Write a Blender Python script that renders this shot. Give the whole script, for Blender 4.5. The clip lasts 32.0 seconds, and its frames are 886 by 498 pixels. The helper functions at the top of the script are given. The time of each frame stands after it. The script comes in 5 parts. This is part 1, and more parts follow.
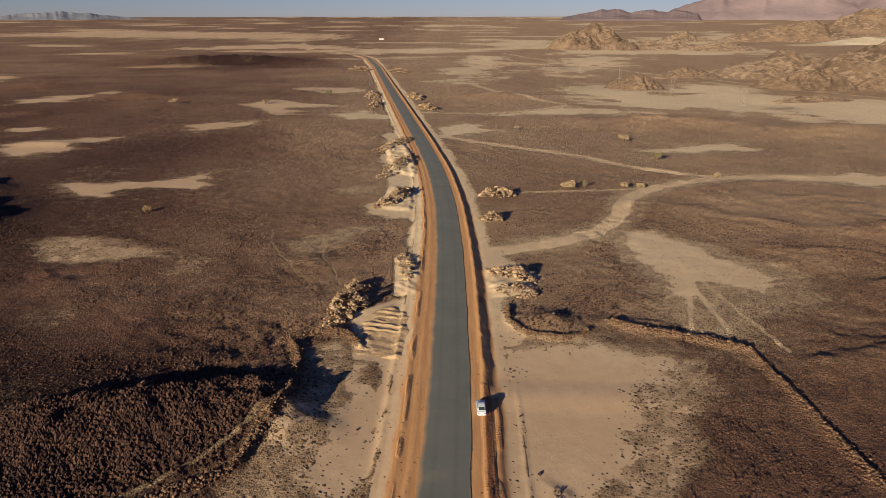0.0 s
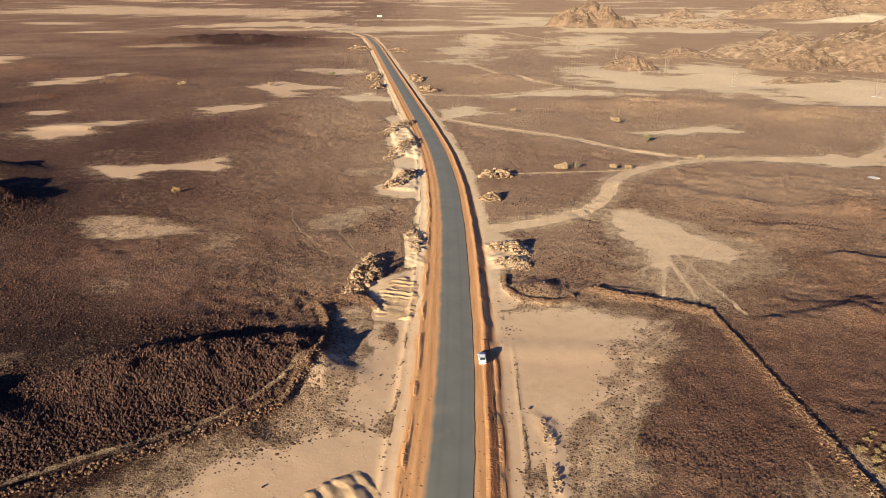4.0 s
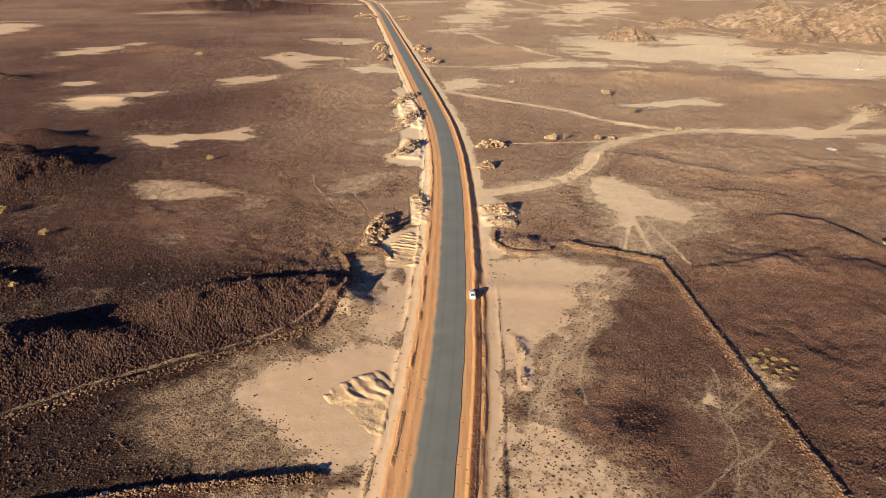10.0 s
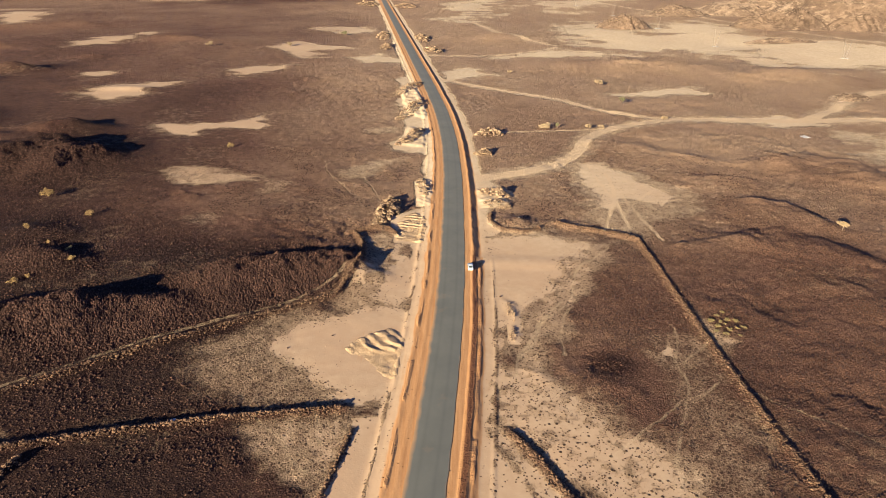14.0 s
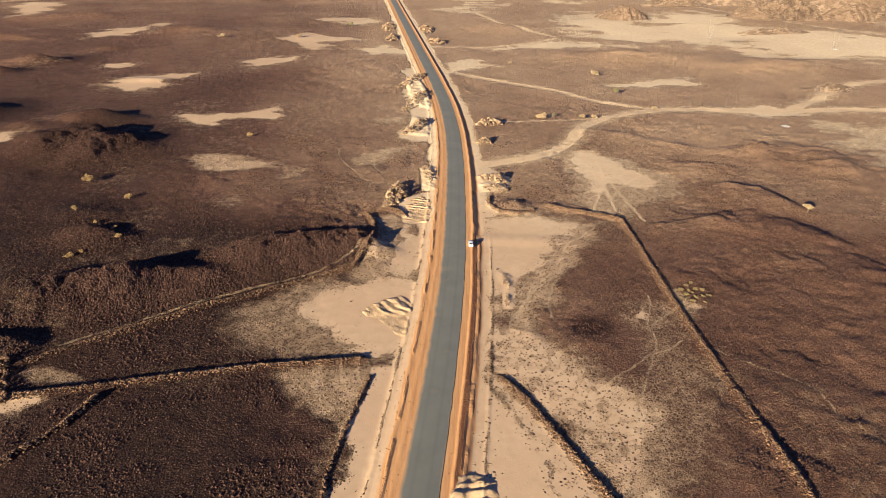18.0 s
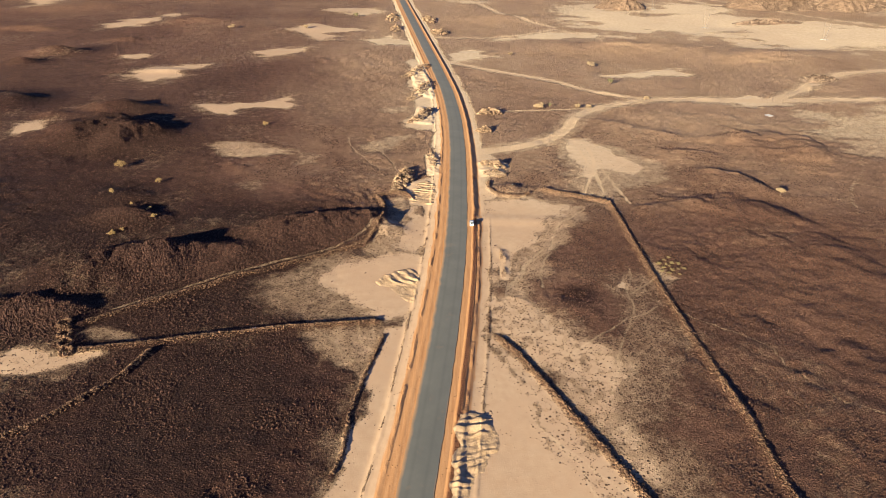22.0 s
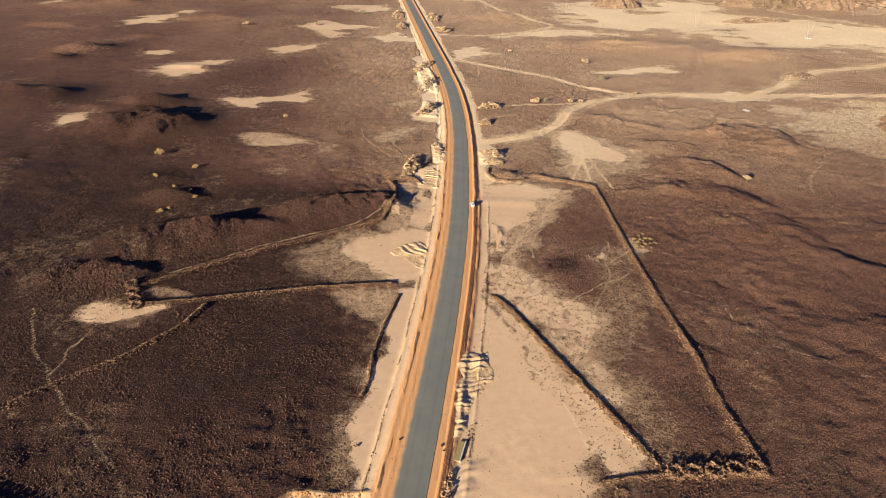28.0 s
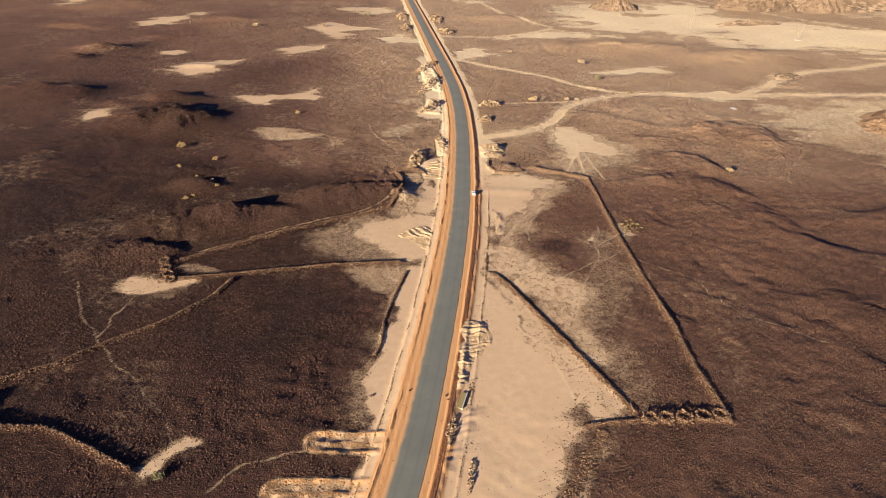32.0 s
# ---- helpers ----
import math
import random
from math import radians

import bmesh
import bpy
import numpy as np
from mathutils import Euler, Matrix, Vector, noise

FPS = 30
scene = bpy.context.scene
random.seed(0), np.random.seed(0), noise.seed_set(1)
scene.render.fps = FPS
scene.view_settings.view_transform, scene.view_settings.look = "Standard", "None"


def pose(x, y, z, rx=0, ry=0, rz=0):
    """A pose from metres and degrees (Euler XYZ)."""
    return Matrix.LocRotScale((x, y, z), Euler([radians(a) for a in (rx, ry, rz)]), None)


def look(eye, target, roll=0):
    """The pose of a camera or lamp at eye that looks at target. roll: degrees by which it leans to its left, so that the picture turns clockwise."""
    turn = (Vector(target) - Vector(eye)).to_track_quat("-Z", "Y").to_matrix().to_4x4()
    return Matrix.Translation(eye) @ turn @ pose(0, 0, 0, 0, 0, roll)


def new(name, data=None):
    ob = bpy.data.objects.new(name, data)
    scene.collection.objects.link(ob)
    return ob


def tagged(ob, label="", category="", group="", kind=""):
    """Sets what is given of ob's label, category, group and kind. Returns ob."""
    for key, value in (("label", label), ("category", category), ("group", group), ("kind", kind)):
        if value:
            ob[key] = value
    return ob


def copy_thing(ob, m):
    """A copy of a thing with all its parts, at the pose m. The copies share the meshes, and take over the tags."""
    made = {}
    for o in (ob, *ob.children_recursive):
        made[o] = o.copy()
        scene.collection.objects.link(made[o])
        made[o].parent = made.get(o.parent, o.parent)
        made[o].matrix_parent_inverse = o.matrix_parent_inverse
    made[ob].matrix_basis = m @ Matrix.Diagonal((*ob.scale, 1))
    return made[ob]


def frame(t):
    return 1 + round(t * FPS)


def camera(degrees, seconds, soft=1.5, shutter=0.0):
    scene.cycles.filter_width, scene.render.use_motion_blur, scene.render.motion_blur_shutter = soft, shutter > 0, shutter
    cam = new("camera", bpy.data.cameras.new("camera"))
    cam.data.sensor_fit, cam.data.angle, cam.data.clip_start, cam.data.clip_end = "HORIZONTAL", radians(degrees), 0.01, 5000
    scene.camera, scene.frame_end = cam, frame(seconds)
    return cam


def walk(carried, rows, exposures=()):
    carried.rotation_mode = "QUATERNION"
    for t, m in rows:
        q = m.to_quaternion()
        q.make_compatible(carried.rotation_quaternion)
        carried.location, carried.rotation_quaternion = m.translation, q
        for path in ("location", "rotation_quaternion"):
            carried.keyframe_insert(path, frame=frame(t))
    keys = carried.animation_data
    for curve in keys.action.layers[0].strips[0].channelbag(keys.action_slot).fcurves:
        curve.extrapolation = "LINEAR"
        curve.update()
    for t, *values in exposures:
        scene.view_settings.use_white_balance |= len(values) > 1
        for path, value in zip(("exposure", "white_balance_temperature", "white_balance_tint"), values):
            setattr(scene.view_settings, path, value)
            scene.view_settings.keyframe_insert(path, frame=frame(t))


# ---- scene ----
cam = camera(69.0, 32.0, soft=0.95)
# The path is kept in the frame of the gently tilted plain; SLOPE turns it level.
SLOPE = pose(0, 0, 0, -0.45, 1.2, 0)
PATH = [
    (0, (-0.574, -0.555, 64.61), (-0.591, 1.329, 63.938), 1.2),
    (0.5, (-1.084, -2.856, 65.348), (-1.098, -0.975, 64.669), 1.2),
    (1, (-1.513, -5.13, 66.188), (-1.523, -3.251, 65.503), 1.2),
    (1.5, (-1.613, -7.763, 67.245), (-1.624, -5.888, 66.55), 1.2),
    (2, (-1.766, -10.274, 68.292), (-1.775, -8.403, 67.587), 1.2),
    (2.5, (-1.993, -13.1, 69.362), (-2.003, -11.232, 68.648), 1.1),
    (3, (-2.174, -15.663, 70.335), (-2.183, -13.799, 69.612), 1.2),
    (3.5, (-2.451, -18.456, 71.192), (-2.459, -16.594, 70.461), 1.2),
    (5.5, (-1.445, -29.459, 74.729), (-1.459, -27.612, 73.964), 1.2),
    (6, (-0.987, -32.082, 75.502), (-1.003, -30.238, 74.727), 1.2),
    (6.5, (-0.794, -34.872, 76.343), (-0.81, -33.032, 75.56), 1.2),
    (7, (-0.887, -37.812, 77.351), (-0.903, -35.976, 76.559), 1.3),
    (7.5, (-0.956, -40.814, 78.381), (-0.971, -38.982, 77.58), 1.2),
    (8, (-1.13, -43.69, 79.51), (-1.144, -41.861, 78.701), 1.3),
    (8.5, (-1.127, -46.431, 80.608), (-1.142, -44.606, 79.789), 1.3),
    (9, (-1.17, -48.992, 81.65), (-1.185, -47.171, 80.823), 1.3),
    (9.5, (-1.003, -52.029, 82.713), (-1.019, -50.211, 81.88), 1.3),
    (10, (-0.962, -54.978, 83.87), (-0.979, -53.162, 83.032), 1.4),
    (10.5, (-0.864, -58.129, 85.057), (-0.88, -56.316, 84.212), 1.3),
    (11, (-0.702, -61.096, 86.165), (-0.719, -59.285, 85.316), 1.3),
    (11.5, (-0.791, -64.163, 87.22), (-0.807, -62.355, 86.365), 1.4),
    (12, (-0.959, -67.087, 88.345), (-0.975, -65.281, 87.485), 1.4),
    (12.5, (-1.095, -70.142, 89.506), (-1.111, -68.339, 88.64), 1.4),
    (13, (-0.94, -72.96, 90.469), (-0.957, -71.159, 89.599), 1.4),
    (13.5, (-0.948, -76.036, 91.647), (-0.966, -74.238, 90.771), 1.4),
    (14, (-1.137, -78.934, 92.65), (-1.154, -77.139, 91.769), 1.4),
    (14.5, (-1.211, -81.92, 93.622), (-1.229, -80.126, 92.737), 1.4),
    (16.5, (-1.124, -93.887, 98.357), (-1.145, -92.104, 97.452), 1.3),
    (17, (-1.091, -96.813, 99.332), (-1.114, -95.032, 98.421), 1.3),
    (17.5, (-0.96, -99.667, 100.236), (-0.985, -97.888, 99.322), 1.3),
    (18, (-0.999, -102.671, 101.178), (-1.024, -100.894, 100.261), 1.3),
    (18.5, (-1.021, -105.525, 102.271), (-1.046, -103.75, 101.348), 1.3),
    (19, (-1.031, -108.449, 103.222), (-1.056, -106.677, 102.296), 1.3),
    (19.5, (-1.157, -111.174, 104.096), (-1.182, -109.404, 103.165), 1.4),
    (20, (-1.141, -114.138, 105.077), (-1.167, -112.371, 104.142), 1.3),
    (20.5, (-1.132, -117.015, 106.068), (-1.159, -115.249, 105.129), 1.4),
    (21, (-1.179, -119.76, 107.227), (-1.207, -117.997, 106.283), 1.3),
    (21.5, (-1.216, -122.56, 108.196), (-1.244, -120.799, 107.248), 1.3),
    (22, (-1.344, -125.537, 109.312), (-1.373, -123.778, 108.36), 1.3),
    (22.5, (-1.378, -128.534, 110.314), (-1.407, -126.777, 109.36), 1.2),
    (23, (-1.342, -131.517, 111.232), (-1.373, -129.761, 110.276), 1.2),
    (23.5, (-1.629, -134.245, 111.985), (-1.659, -132.489, 111.028), 1.3),
    (24, (-1.638, -137.172, 112.853), (-1.669, -135.416, 111.895), 1.3),
    (24.5, (-1.661, -139.917, 113.693), (-1.693, -138.162, 112.734), 1.3),
    (25, (-1.917, -142.853, 114.675), (-1.948, -141.099, 113.715), 1.4),
    (25.5, (-1.892, -145.622, 115.635), (-1.923, -143.869, 114.673), 1.4),
    (27.5, (-2.006, -156.941, 119.593), (-2.037, -155.192, 118.623), 1.5),
    (28, (-2.149, -159.975, 120.532), (-2.18, -158.227, 119.56), 1.5),
    (28.5, (-2.128, -162.628, 121.317), (-2.159, -160.88, 120.346), 1.5),
    (29, (-2.163, -165.573, 122.312), (-2.195, -163.825, 121.341), 1.6),
    (29.5, (-2.313, -168.376, 123.175), (-2.344, -166.628, 122.204), 1.6),
    (30, (-2.233, -171.33, 123.976), (-2.265, -169.581, 123.008), 1.6),
    (30.5, (-2.251, -174.2, 124.56), (-2.283, -172.45, 123.591), 1.6),
    (31, (-2.212, -177.392, 124.683), (-2.246, -175.642, 123.714), 1.6),
    (31.5, (-2.489, -180.366, 124.756), (-2.522, -178.616, 123.789), 1.6),
    (32, (-2.608, -183.472, 124.843), (-2.642, -181.722, 123.875), 1.6),
]
EXPOSURES = [(0, 0.78), (0.5, 1.2), (1, 1.42), (3, 1.5), (6, 1.53), (13, 1.6), (24, 1.68), (32, 1.7)]
walk(cam, [(t, SLOPE @ look(eye, target, roll)) for t, eye, target, roll in PATH], EXPOSURES)

# ---- light ----
SUN_ELEVATION, SUN_AZIMUTH = 15.0, 213.0
world = bpy.data.worlds.new("world")
scene.world = world
world.use_nodes = True
wn = world.node_tree.nodes
sky = wn.new("ShaderNodeTexSky")
sky.sky_type, sky.sun_disc = "NISHITA", False
sky.sun_elevation, sky.sun_rotation = radians(SUN_ELEVATION), radians(SUN_AZIMUTH)
sky.air_density, sky.dust_density, sky.ozone_density = 1.0, 0.0, 2.0
sky.altitude = 1500
cool = wn.new("ShaderNodeMix")
cool.data_type, cool.blend_type = "RGBA", "MULTIPLY"
cool.inputs[0].default_value, cool.inputs[7].default_value = 1.0, (0.45, 0.50, 0.84, 1)
world.node_tree.links.new(sky.outputs[0], cool.inputs[6])
world.node_tree.links.new(cool.outputs[2], wn["Background"].inputs[0])
wn["Background"].inputs[1].default_value = 0.05
sun_data = bpy.data.lights.new("sun", "SUN")
sun_data.energy, sun_data.angle, sun_data.color = 5.0, radians(0.5), (1.0, 0.85, 0.60)
sun = new("sun", sun_data)
sx, sy = math.sin(radians(SUN_AZIMUTH)), math.cos(radians(SUN_AZIMUTH))
sun.matrix_world = look((sx * 300, sy * 300, 300 * math.tan(radians(SUN_ELEVATION))), (0, 0, 0))


# ---- number helpers ----
def ramp(v, a, b):
    """Smooth step from 0 at a to 1 at b."""
    k = np.clip((v - a) / (b - a), 0, 1)
    return k * k * (3 - 2 * k)


def grain(x, y, size, seed=0):
    """Value noise, 0 to 1, with cells of that size in metres."""
    u, v = np.asarray(x) / size + seed * 17.31, np.asarray(y) / size - seed * 9.77
    iu, iv = np.floor(u), np.floor(v)
    fu, fv = u - iu, v - iv
    fu, fv = fu * fu * (3 - 2 * fu), fv * fv * (3 - 2 * fv)

    def corner(a, b):
        k = np.sin(a * 127.1 + b * 311.7 + seed * 74.7) * 43758.5453
        return k - np.floor(k)
    low = corner(iu, iv) * (1 - fu) + corner(iu + 1, iv) * fu
    high = corner(iu, iv + 1) * (1 - fu) + corner(iu + 1, iv + 1) * fu
    return low * (1 - fv) + high * fv


def fbm(x, y, size, octaves=4, seed=0):
    total, gain, norm = 0, 1.0, 0
    for k in range(octaves):
        total = total + gain * grain(x, y, size / 2 ** k, seed + k * 3)
        norm += gain
        gain *= 0.5
    return total / norm


def inside(x, y, pts):
    """Metres inside a polygon (outside: minus)."""
    best, wind = np.full(x.shape, 1e18), np.zeros(x.shape, bool)
    for (ax, ay), (bx, by) in zip(pts, pts[1:] + pts[:1]):
        ex, ey = bx - ax, by - ay
        k = np.clip(((x - ax) * ex + (y - ay) * ey) / (ex * ex + ey * ey + 1e-9), 0, 1)
        best = np.minimum(best, (x - ax - k * ex) ** 2 + (y - ay - k * ey) ** 2)
        if ay != by:
            wind ^= ((ay > y) != (by > y)) & (x < ex * (y - ay) / ey + ax)
    return np.where(wind, 1, -1) * np.sqrt(best)


def off_line(x, y, pts):
    """Metres from a polyline."""
    best = np.full(x.shape, 1e18)
    for (ax, ay), (bx, by) in zip(pts, pts[1:]):
        ex, ey = bx - ax, by - ay
        k = np.clip(((x - ax) * ex + (y - ay) * ey) / (ex * ex + ey * ey + 1e-9), 0, 1)
        best = np.minimum(best, (x - ax - k * ex) ** 2 + (y - ay - k * ey) ** 2)
    return np.sqrt(best)


def crest_offset(x, y, pts):
    """Metres across a polyline (plus: left of it) and metres past the end of its nearest stretch."""
    best, across, past = np.full(x.shape, 1e18), np.zeros(x.shape), np.zeros(x.shape)
    for (ax, ay), (bx, by) in zip(pts, pts[1:]):
        ln = math.hypot(bx - ax, by - ay)
        ex, ey = (bx - ax) / ln, (by - ay) / ln
        k, p = (x - ax) * ex + (y - ay) * ey, ex * (y - ay) - ey * (x - ax)
        over = np.maximum(np.maximum(-k, k - ln), 0)
        d = p * p + over * over
        across, past = np.where(d < best, p, across), np.where(d < best, over, past)
        best = np.minimum(best, d)
    return across, past


def near(x, y, pts, margin):
    """Indices of the points within margin of the box round pts."""
    a = np.array(pts)
    lo, hi = a.min(0) - margin, a.max(0) + margin
    return np.nonzero((x > lo[0]) & (x < hi[0]) & (y > lo[1]) & (y < hi[1]))[0]


def smooth_line(pts, step):
    """Points every step metres along a rounded line through pts."""
    p = np.array(pts, float)
    d = np.concatenate([[0], np.cumsum(np.hypot(*np.diff(p, axis=0).T))])
    s = np.arange(0, d[-1], step)
    q = np.stack([np.interp(s, d, p[:, 0]), np.interp(s, d, p[:, 1])], 1)
    w = max(1, int(3 / step))
    for _ in range(2):
        pad = np.concatenate([np.repeat(q[:1], w, 0), q, np.repeat(q[-1:], w, 0)])
        q = sum(pad[k:k + len(q)] for k in range(2 * w + 1)) / (2 * w + 1)
    return q


# ---- plan: the road ----
ROAD_Y = [-400, -250, -150, -79, -65, -44, -17, 17, 40, 63, 85, 101, 123, 155, 176, 204, 240, 289, 360, 478, 704, 963, 1150, 1193, 1270]
ROAD_X = [-120, -55, -26, -12.3, -10.6, -8.5, -6.1, -3.5, -2.0, -0.8, -0.1, 0.1, 0.1, 0, -0.3, -1.1, -3.1, -7.8, -17.9, -35.9, -70.3, -110, -145, -156, -190]
_ry = np.arange(-400, 1271, 2.0)
_rx = np.interp(_ry, ROAD_Y, ROAD_X)
for _ in range(3):
    _pad = np.concatenate([_rx[:1] * np.ones(6), _rx, _rx[-1:] * np.ones(6)])
    _rx = sum(_pad[k:k + len(_rx)] for k in range(13)) / 13
HALF = 3.95


def road_x(y):
    return np.interp(y, _ry, _rx)


# ---- plan: sand, each (strength, softness, outline) ----
SAND = [
    # aprons beside the road, west
    (1.0, 6, [(-12, 116), (-20, 112), (-21, 91), (-24, 77), (-31, 70), (-38, 69), (-46, 65), (-48, 55), (-47, 49), (-41, 45), (-32, 41), (-27, 35.5), (-22.8, 32.5), (-20, 31), (-9, 32), (-9, 62)]),
    (0.54, 6, [(-28, 116), (-20, 122), (-17, 95), (-20, 72), (-29, 68), (-30, 78), (-26, 95)]),
    (0.44, 8, [(-40, 72), (-54, 64), (-62, 52), (-54, 36), (-40, 33), (-24, 31), (-20, 48)]),
    (0.54, 6, [(-20, 31.5), (-20, 22), (-21, 11), (-31, 11), (-38, 18), (-42, 26), (-34, 29)]),
    (1.0, 3.5, [(-22, 31), (-24, 14), (-25.5, -5), (-27.5, -20), (-29, -29), (-29, -42), (-29, -49), (-27, -55), (-20, -57), (-12, -58), (-10, 31)]),
    (0.4, 4, [(-22, 30), (-24, -5), (-30, -30), (-33, -50), (-26, -57), (-22, -30)]),
    # aprons beside the road, east
    (1.0, 6, [(7, 123), (19, 122.5), (36, 123.5), (48, 121), (56, 117), (46, 108), (40.5, 102), (36.5, 92), (32, 80), (26, 72), (20, 61), (16, 52), (14, 43), (11, 34), (11, 26), (5, 26), (6, 60)]),
    (0.56, 5, [(47, 118), (58, 119), (50, 108), (43, 96), (39, 84), (33, 72), (27, 56), (22, 44), (12, 44), (14, 56), (26, 76), (36, 98)]),
    (0.64, 5, [(12, 48), (20, 47), (26, 38), (33, 30), (40, 27), (47, 19), (44, 8), (30, 4), (22, 13), (16, 24), (10, 28)]),
    (0.58, 6, [(14, 29), (31, 30), (42, 25), (50, 15), (46, -3), (47, -27), (40, -25), (33, -11), (24, 10)]),
    (0.24, 7, [(50, 22), (58, 8), (58, -18), (50, -36), (46, -28), (46, 0)]),
    (1.0, 6, [(5, 28), (10.5, 24), (18, 9), (27, -11), (33, -26), (36, -38), (36, -49), (33, -60), (28, -70), (24, -80), (14, -110), (-10, -110), (-2, -56), (2, -40)]),
    (0.70, 4, [(10, 27), (20, 13), (34, -15), (42, -33), (48, -46), (44, -51), (36, -52), (30, -40), (20, -10)]),
    (0.34, 9, [(13, 46), (40, 36), (57, 18), (55, -10), (57, -40), (48, -44), (34, -14)]),
    (0.5, 2.5, [(38, -55), (40, -60), (34, -71), (31, -78), (28, -76), (34, -63)]),
    (0.34, 12, [(50, 60), (66, 62), (66, 30), (60, 5), (46, 0), (42, 20), (48, 40)]),
    (0.9, 1.5, [(54.5, 60.5), (58, 58), (57, 53.5), (54, 55)]),
    (0.6, 4, [(67, 80), (71, 72), (73, 62), (69, 60), (66.5, 68)]),
    # the fan below the fork of the tracks
    (0.84, 4, [(56, 207), (69, 205), (80, 188), (86, 172), (95, 161), (82, 150), (70, 155), (66, 148), (60, 138), (54, 150), (55, 177)]),
    (0.46, 6, [(54, 202), (82, 192), (102, 162), (90, 146), (76, 134), (64, 124), (50, 136)]),
    # pans of the western plain
    (1.0, 5, [(-155, 249), (-138, 231), (-132, 228), (-124, 239), (-112, 247), (-103, 246), (-98, 265), (-107, 274), (-118, 266), (-126, 251), (-144, 250)]),
    (1.0, 6, [(-233, 321), (-231, 330), (-214, 340), (-199, 346), (-181, 358), (-187, 332), (-197, 313), (-200, 291), (-215, 299)]),
    (1.0, 6, [(-168, 397), (-150, 418), (-127, 421), (-131, 386), (-149, 372)]),
    (0.95, 9, [(-340, 520), (-330, 564), (-301, 588), (-296, 538), (-312, 508), (-335, 498)]),
    (0.95, 8, [(-158, 505), (-145, 536), (-114, 518), (-98, 512), (-121, 491), (-107, 470), (-124, 448), (-143, 482)]),
    (1.0, 6, [(-88, 467), (-66, 480), (-39, 462), (-43, 442), (-68, 444)]),
    (0.95, 4, [(-236, 183), (-233, 200), (-222, 210), (-222, 190), (-226, 179)]),
    (0.85, 6, [(-260, 373), (-252, 388), (-239, 388), (-244, 362)]),
    (0.6, 7, [(-120, 176), (-110, 183), (-98, 181), (-82, 175), (-80, 166), (-91, 167), (-98, 165), (-111, 169)]),
    (0.38, 6, [(-79, 173), (-65, 169), (-64, 155), (-75, 157)]),
    (0.4, 6, [(-48, 185), (-35, 198), (-23, 203), (-24, 196), (-34, 185), (-44, 174)]),
    (0.4, 6, [(-45, 243), (-33, 259), (-25, 260), (-28, 243)]),
    (0.85, 9, [(-166, 631), (-134, 668), (-93, 652), (-86, 620), (-106, 600), (-131, 615)]),
    (0.95, 12, [(-560, 740), (-562, 800), (-524, 785), (-486, 684), (-487, 638)]),
    (0.3, 9, [(-92, 128), (-86, 138), (-80, 130), (-84, 118)]),
    # pans, wadi and far sands of the eastern plain
    (0.95, 6, [(103, 341), (121, 358), (150, 373), (177, 385), (167, 357), (141, 349), (118, 340)]),
    (1.0, 6, [(-14, 414), (7, 431), (28, 412), (11, 391), (-9, 378)]),
    (1.0, 8, [(30, 480), (67, 510), (102, 531), (128, 519), (158, 507), (125, 496), (71, 489), (40, 474)]),
    (0.85, 24, [(97, 630), (130, 725), (180, 740), (205, 690), (250, 745), (300, 735), (345, 670), (420, 625), (520, 560), (460, 420), (356, 430), (323, 440), (281, 454), (249, 475), (239, 506), (201, 525), (157, 525), (128, 547), (107, 561)]),
    (0.8, 40, [(104, 1620), (183, 1500), (225, 1300), (310, 1240), (464, 1230), (660, 1270), (608, 1470), (420, 1390), (806, 1847), (949, 1830), (1290, 2155), (876, 2140), (285, 1740)]),
    (0.7, 30, [(130, 820), (240, 1000), (330, 1180), (250, 1240), (170, 1050), (110, 880)]),
    (0.7, 20, [(10, 715), (50, 800), (40, 900), (90, 1180), (40, 1230), (0, 930), (-24, 740)]),
    (0.85, 30, [(-702, 1370), (-527, 1565), (-394, 1670), (-239, 1570), (-185, 1390), (-350, 1460), (-529, 1375)]),
    (0.6, 60, [(-1474, 2183), (-1245, 2466), (-600, 2373), (-281, 2200), (-322, 1896), (-820, 1941), (-1325, 1960)]),
    (0.9, 6, [(158, 283), (181, 301), (206, 304), (208, 287), (183, 274)]),
    (0.5, 16, [(204, 276), (260, 285), (330, 290), (330, 180), (250, 150), (205, 176), (200, 226), (195, 253)]),
    # bare ground round the stone cells and wall ends
    (0.7, 4, [(-121, 8), (-118, 13), (-111, 13), (-107, 9), (-98, 10), (-102, 5), (-110, 1.5), (-117, 3)]),
    (0.42, 3, [(-104, 22), (-94, 22), (-86, 19.5), (-94, 16.5), (-102, 17)]),
    (0.78, 2.4, [(-80, -75), (-76, -70), (-73, -67), (-70, -63), (-67.5, -65), (-70, -70), (-72, -73), (-75, -76)]),
    # margins of the road farther north
    (0.9, 2.5, [(-41, 390), (-34, 383), (-12, 330), (-7, 270), (-6, 212), (-12, 208), (-26, 214), (-27, 255), (-36, 311)]),
    (0.8, 3, [(9, 178), (8, 118), (13, 120), (13, 144), (22, 150), (22, 162), (16, 172)]),
]
# outcrops of black rock, and shadow painted behind mounds, each (x, y, radius)
ROCK_SHADE_SPOTS = [(-94, 79, 16), (-166, 177, 26), (-159, 210, 16), (-86, 99, 14), (-172, 192, 30), (-184, 234, 18), (-256, 252, 26), (-302, 396, 20), (-315, 355, 14), (-128, 98, 14), (-140, 116, 12), (-92, 78, 14), (-60, 98, 16), (-60, -10, 26), (39, 49, 7), (-70, 36, 16), (-340, 1060, 160)]
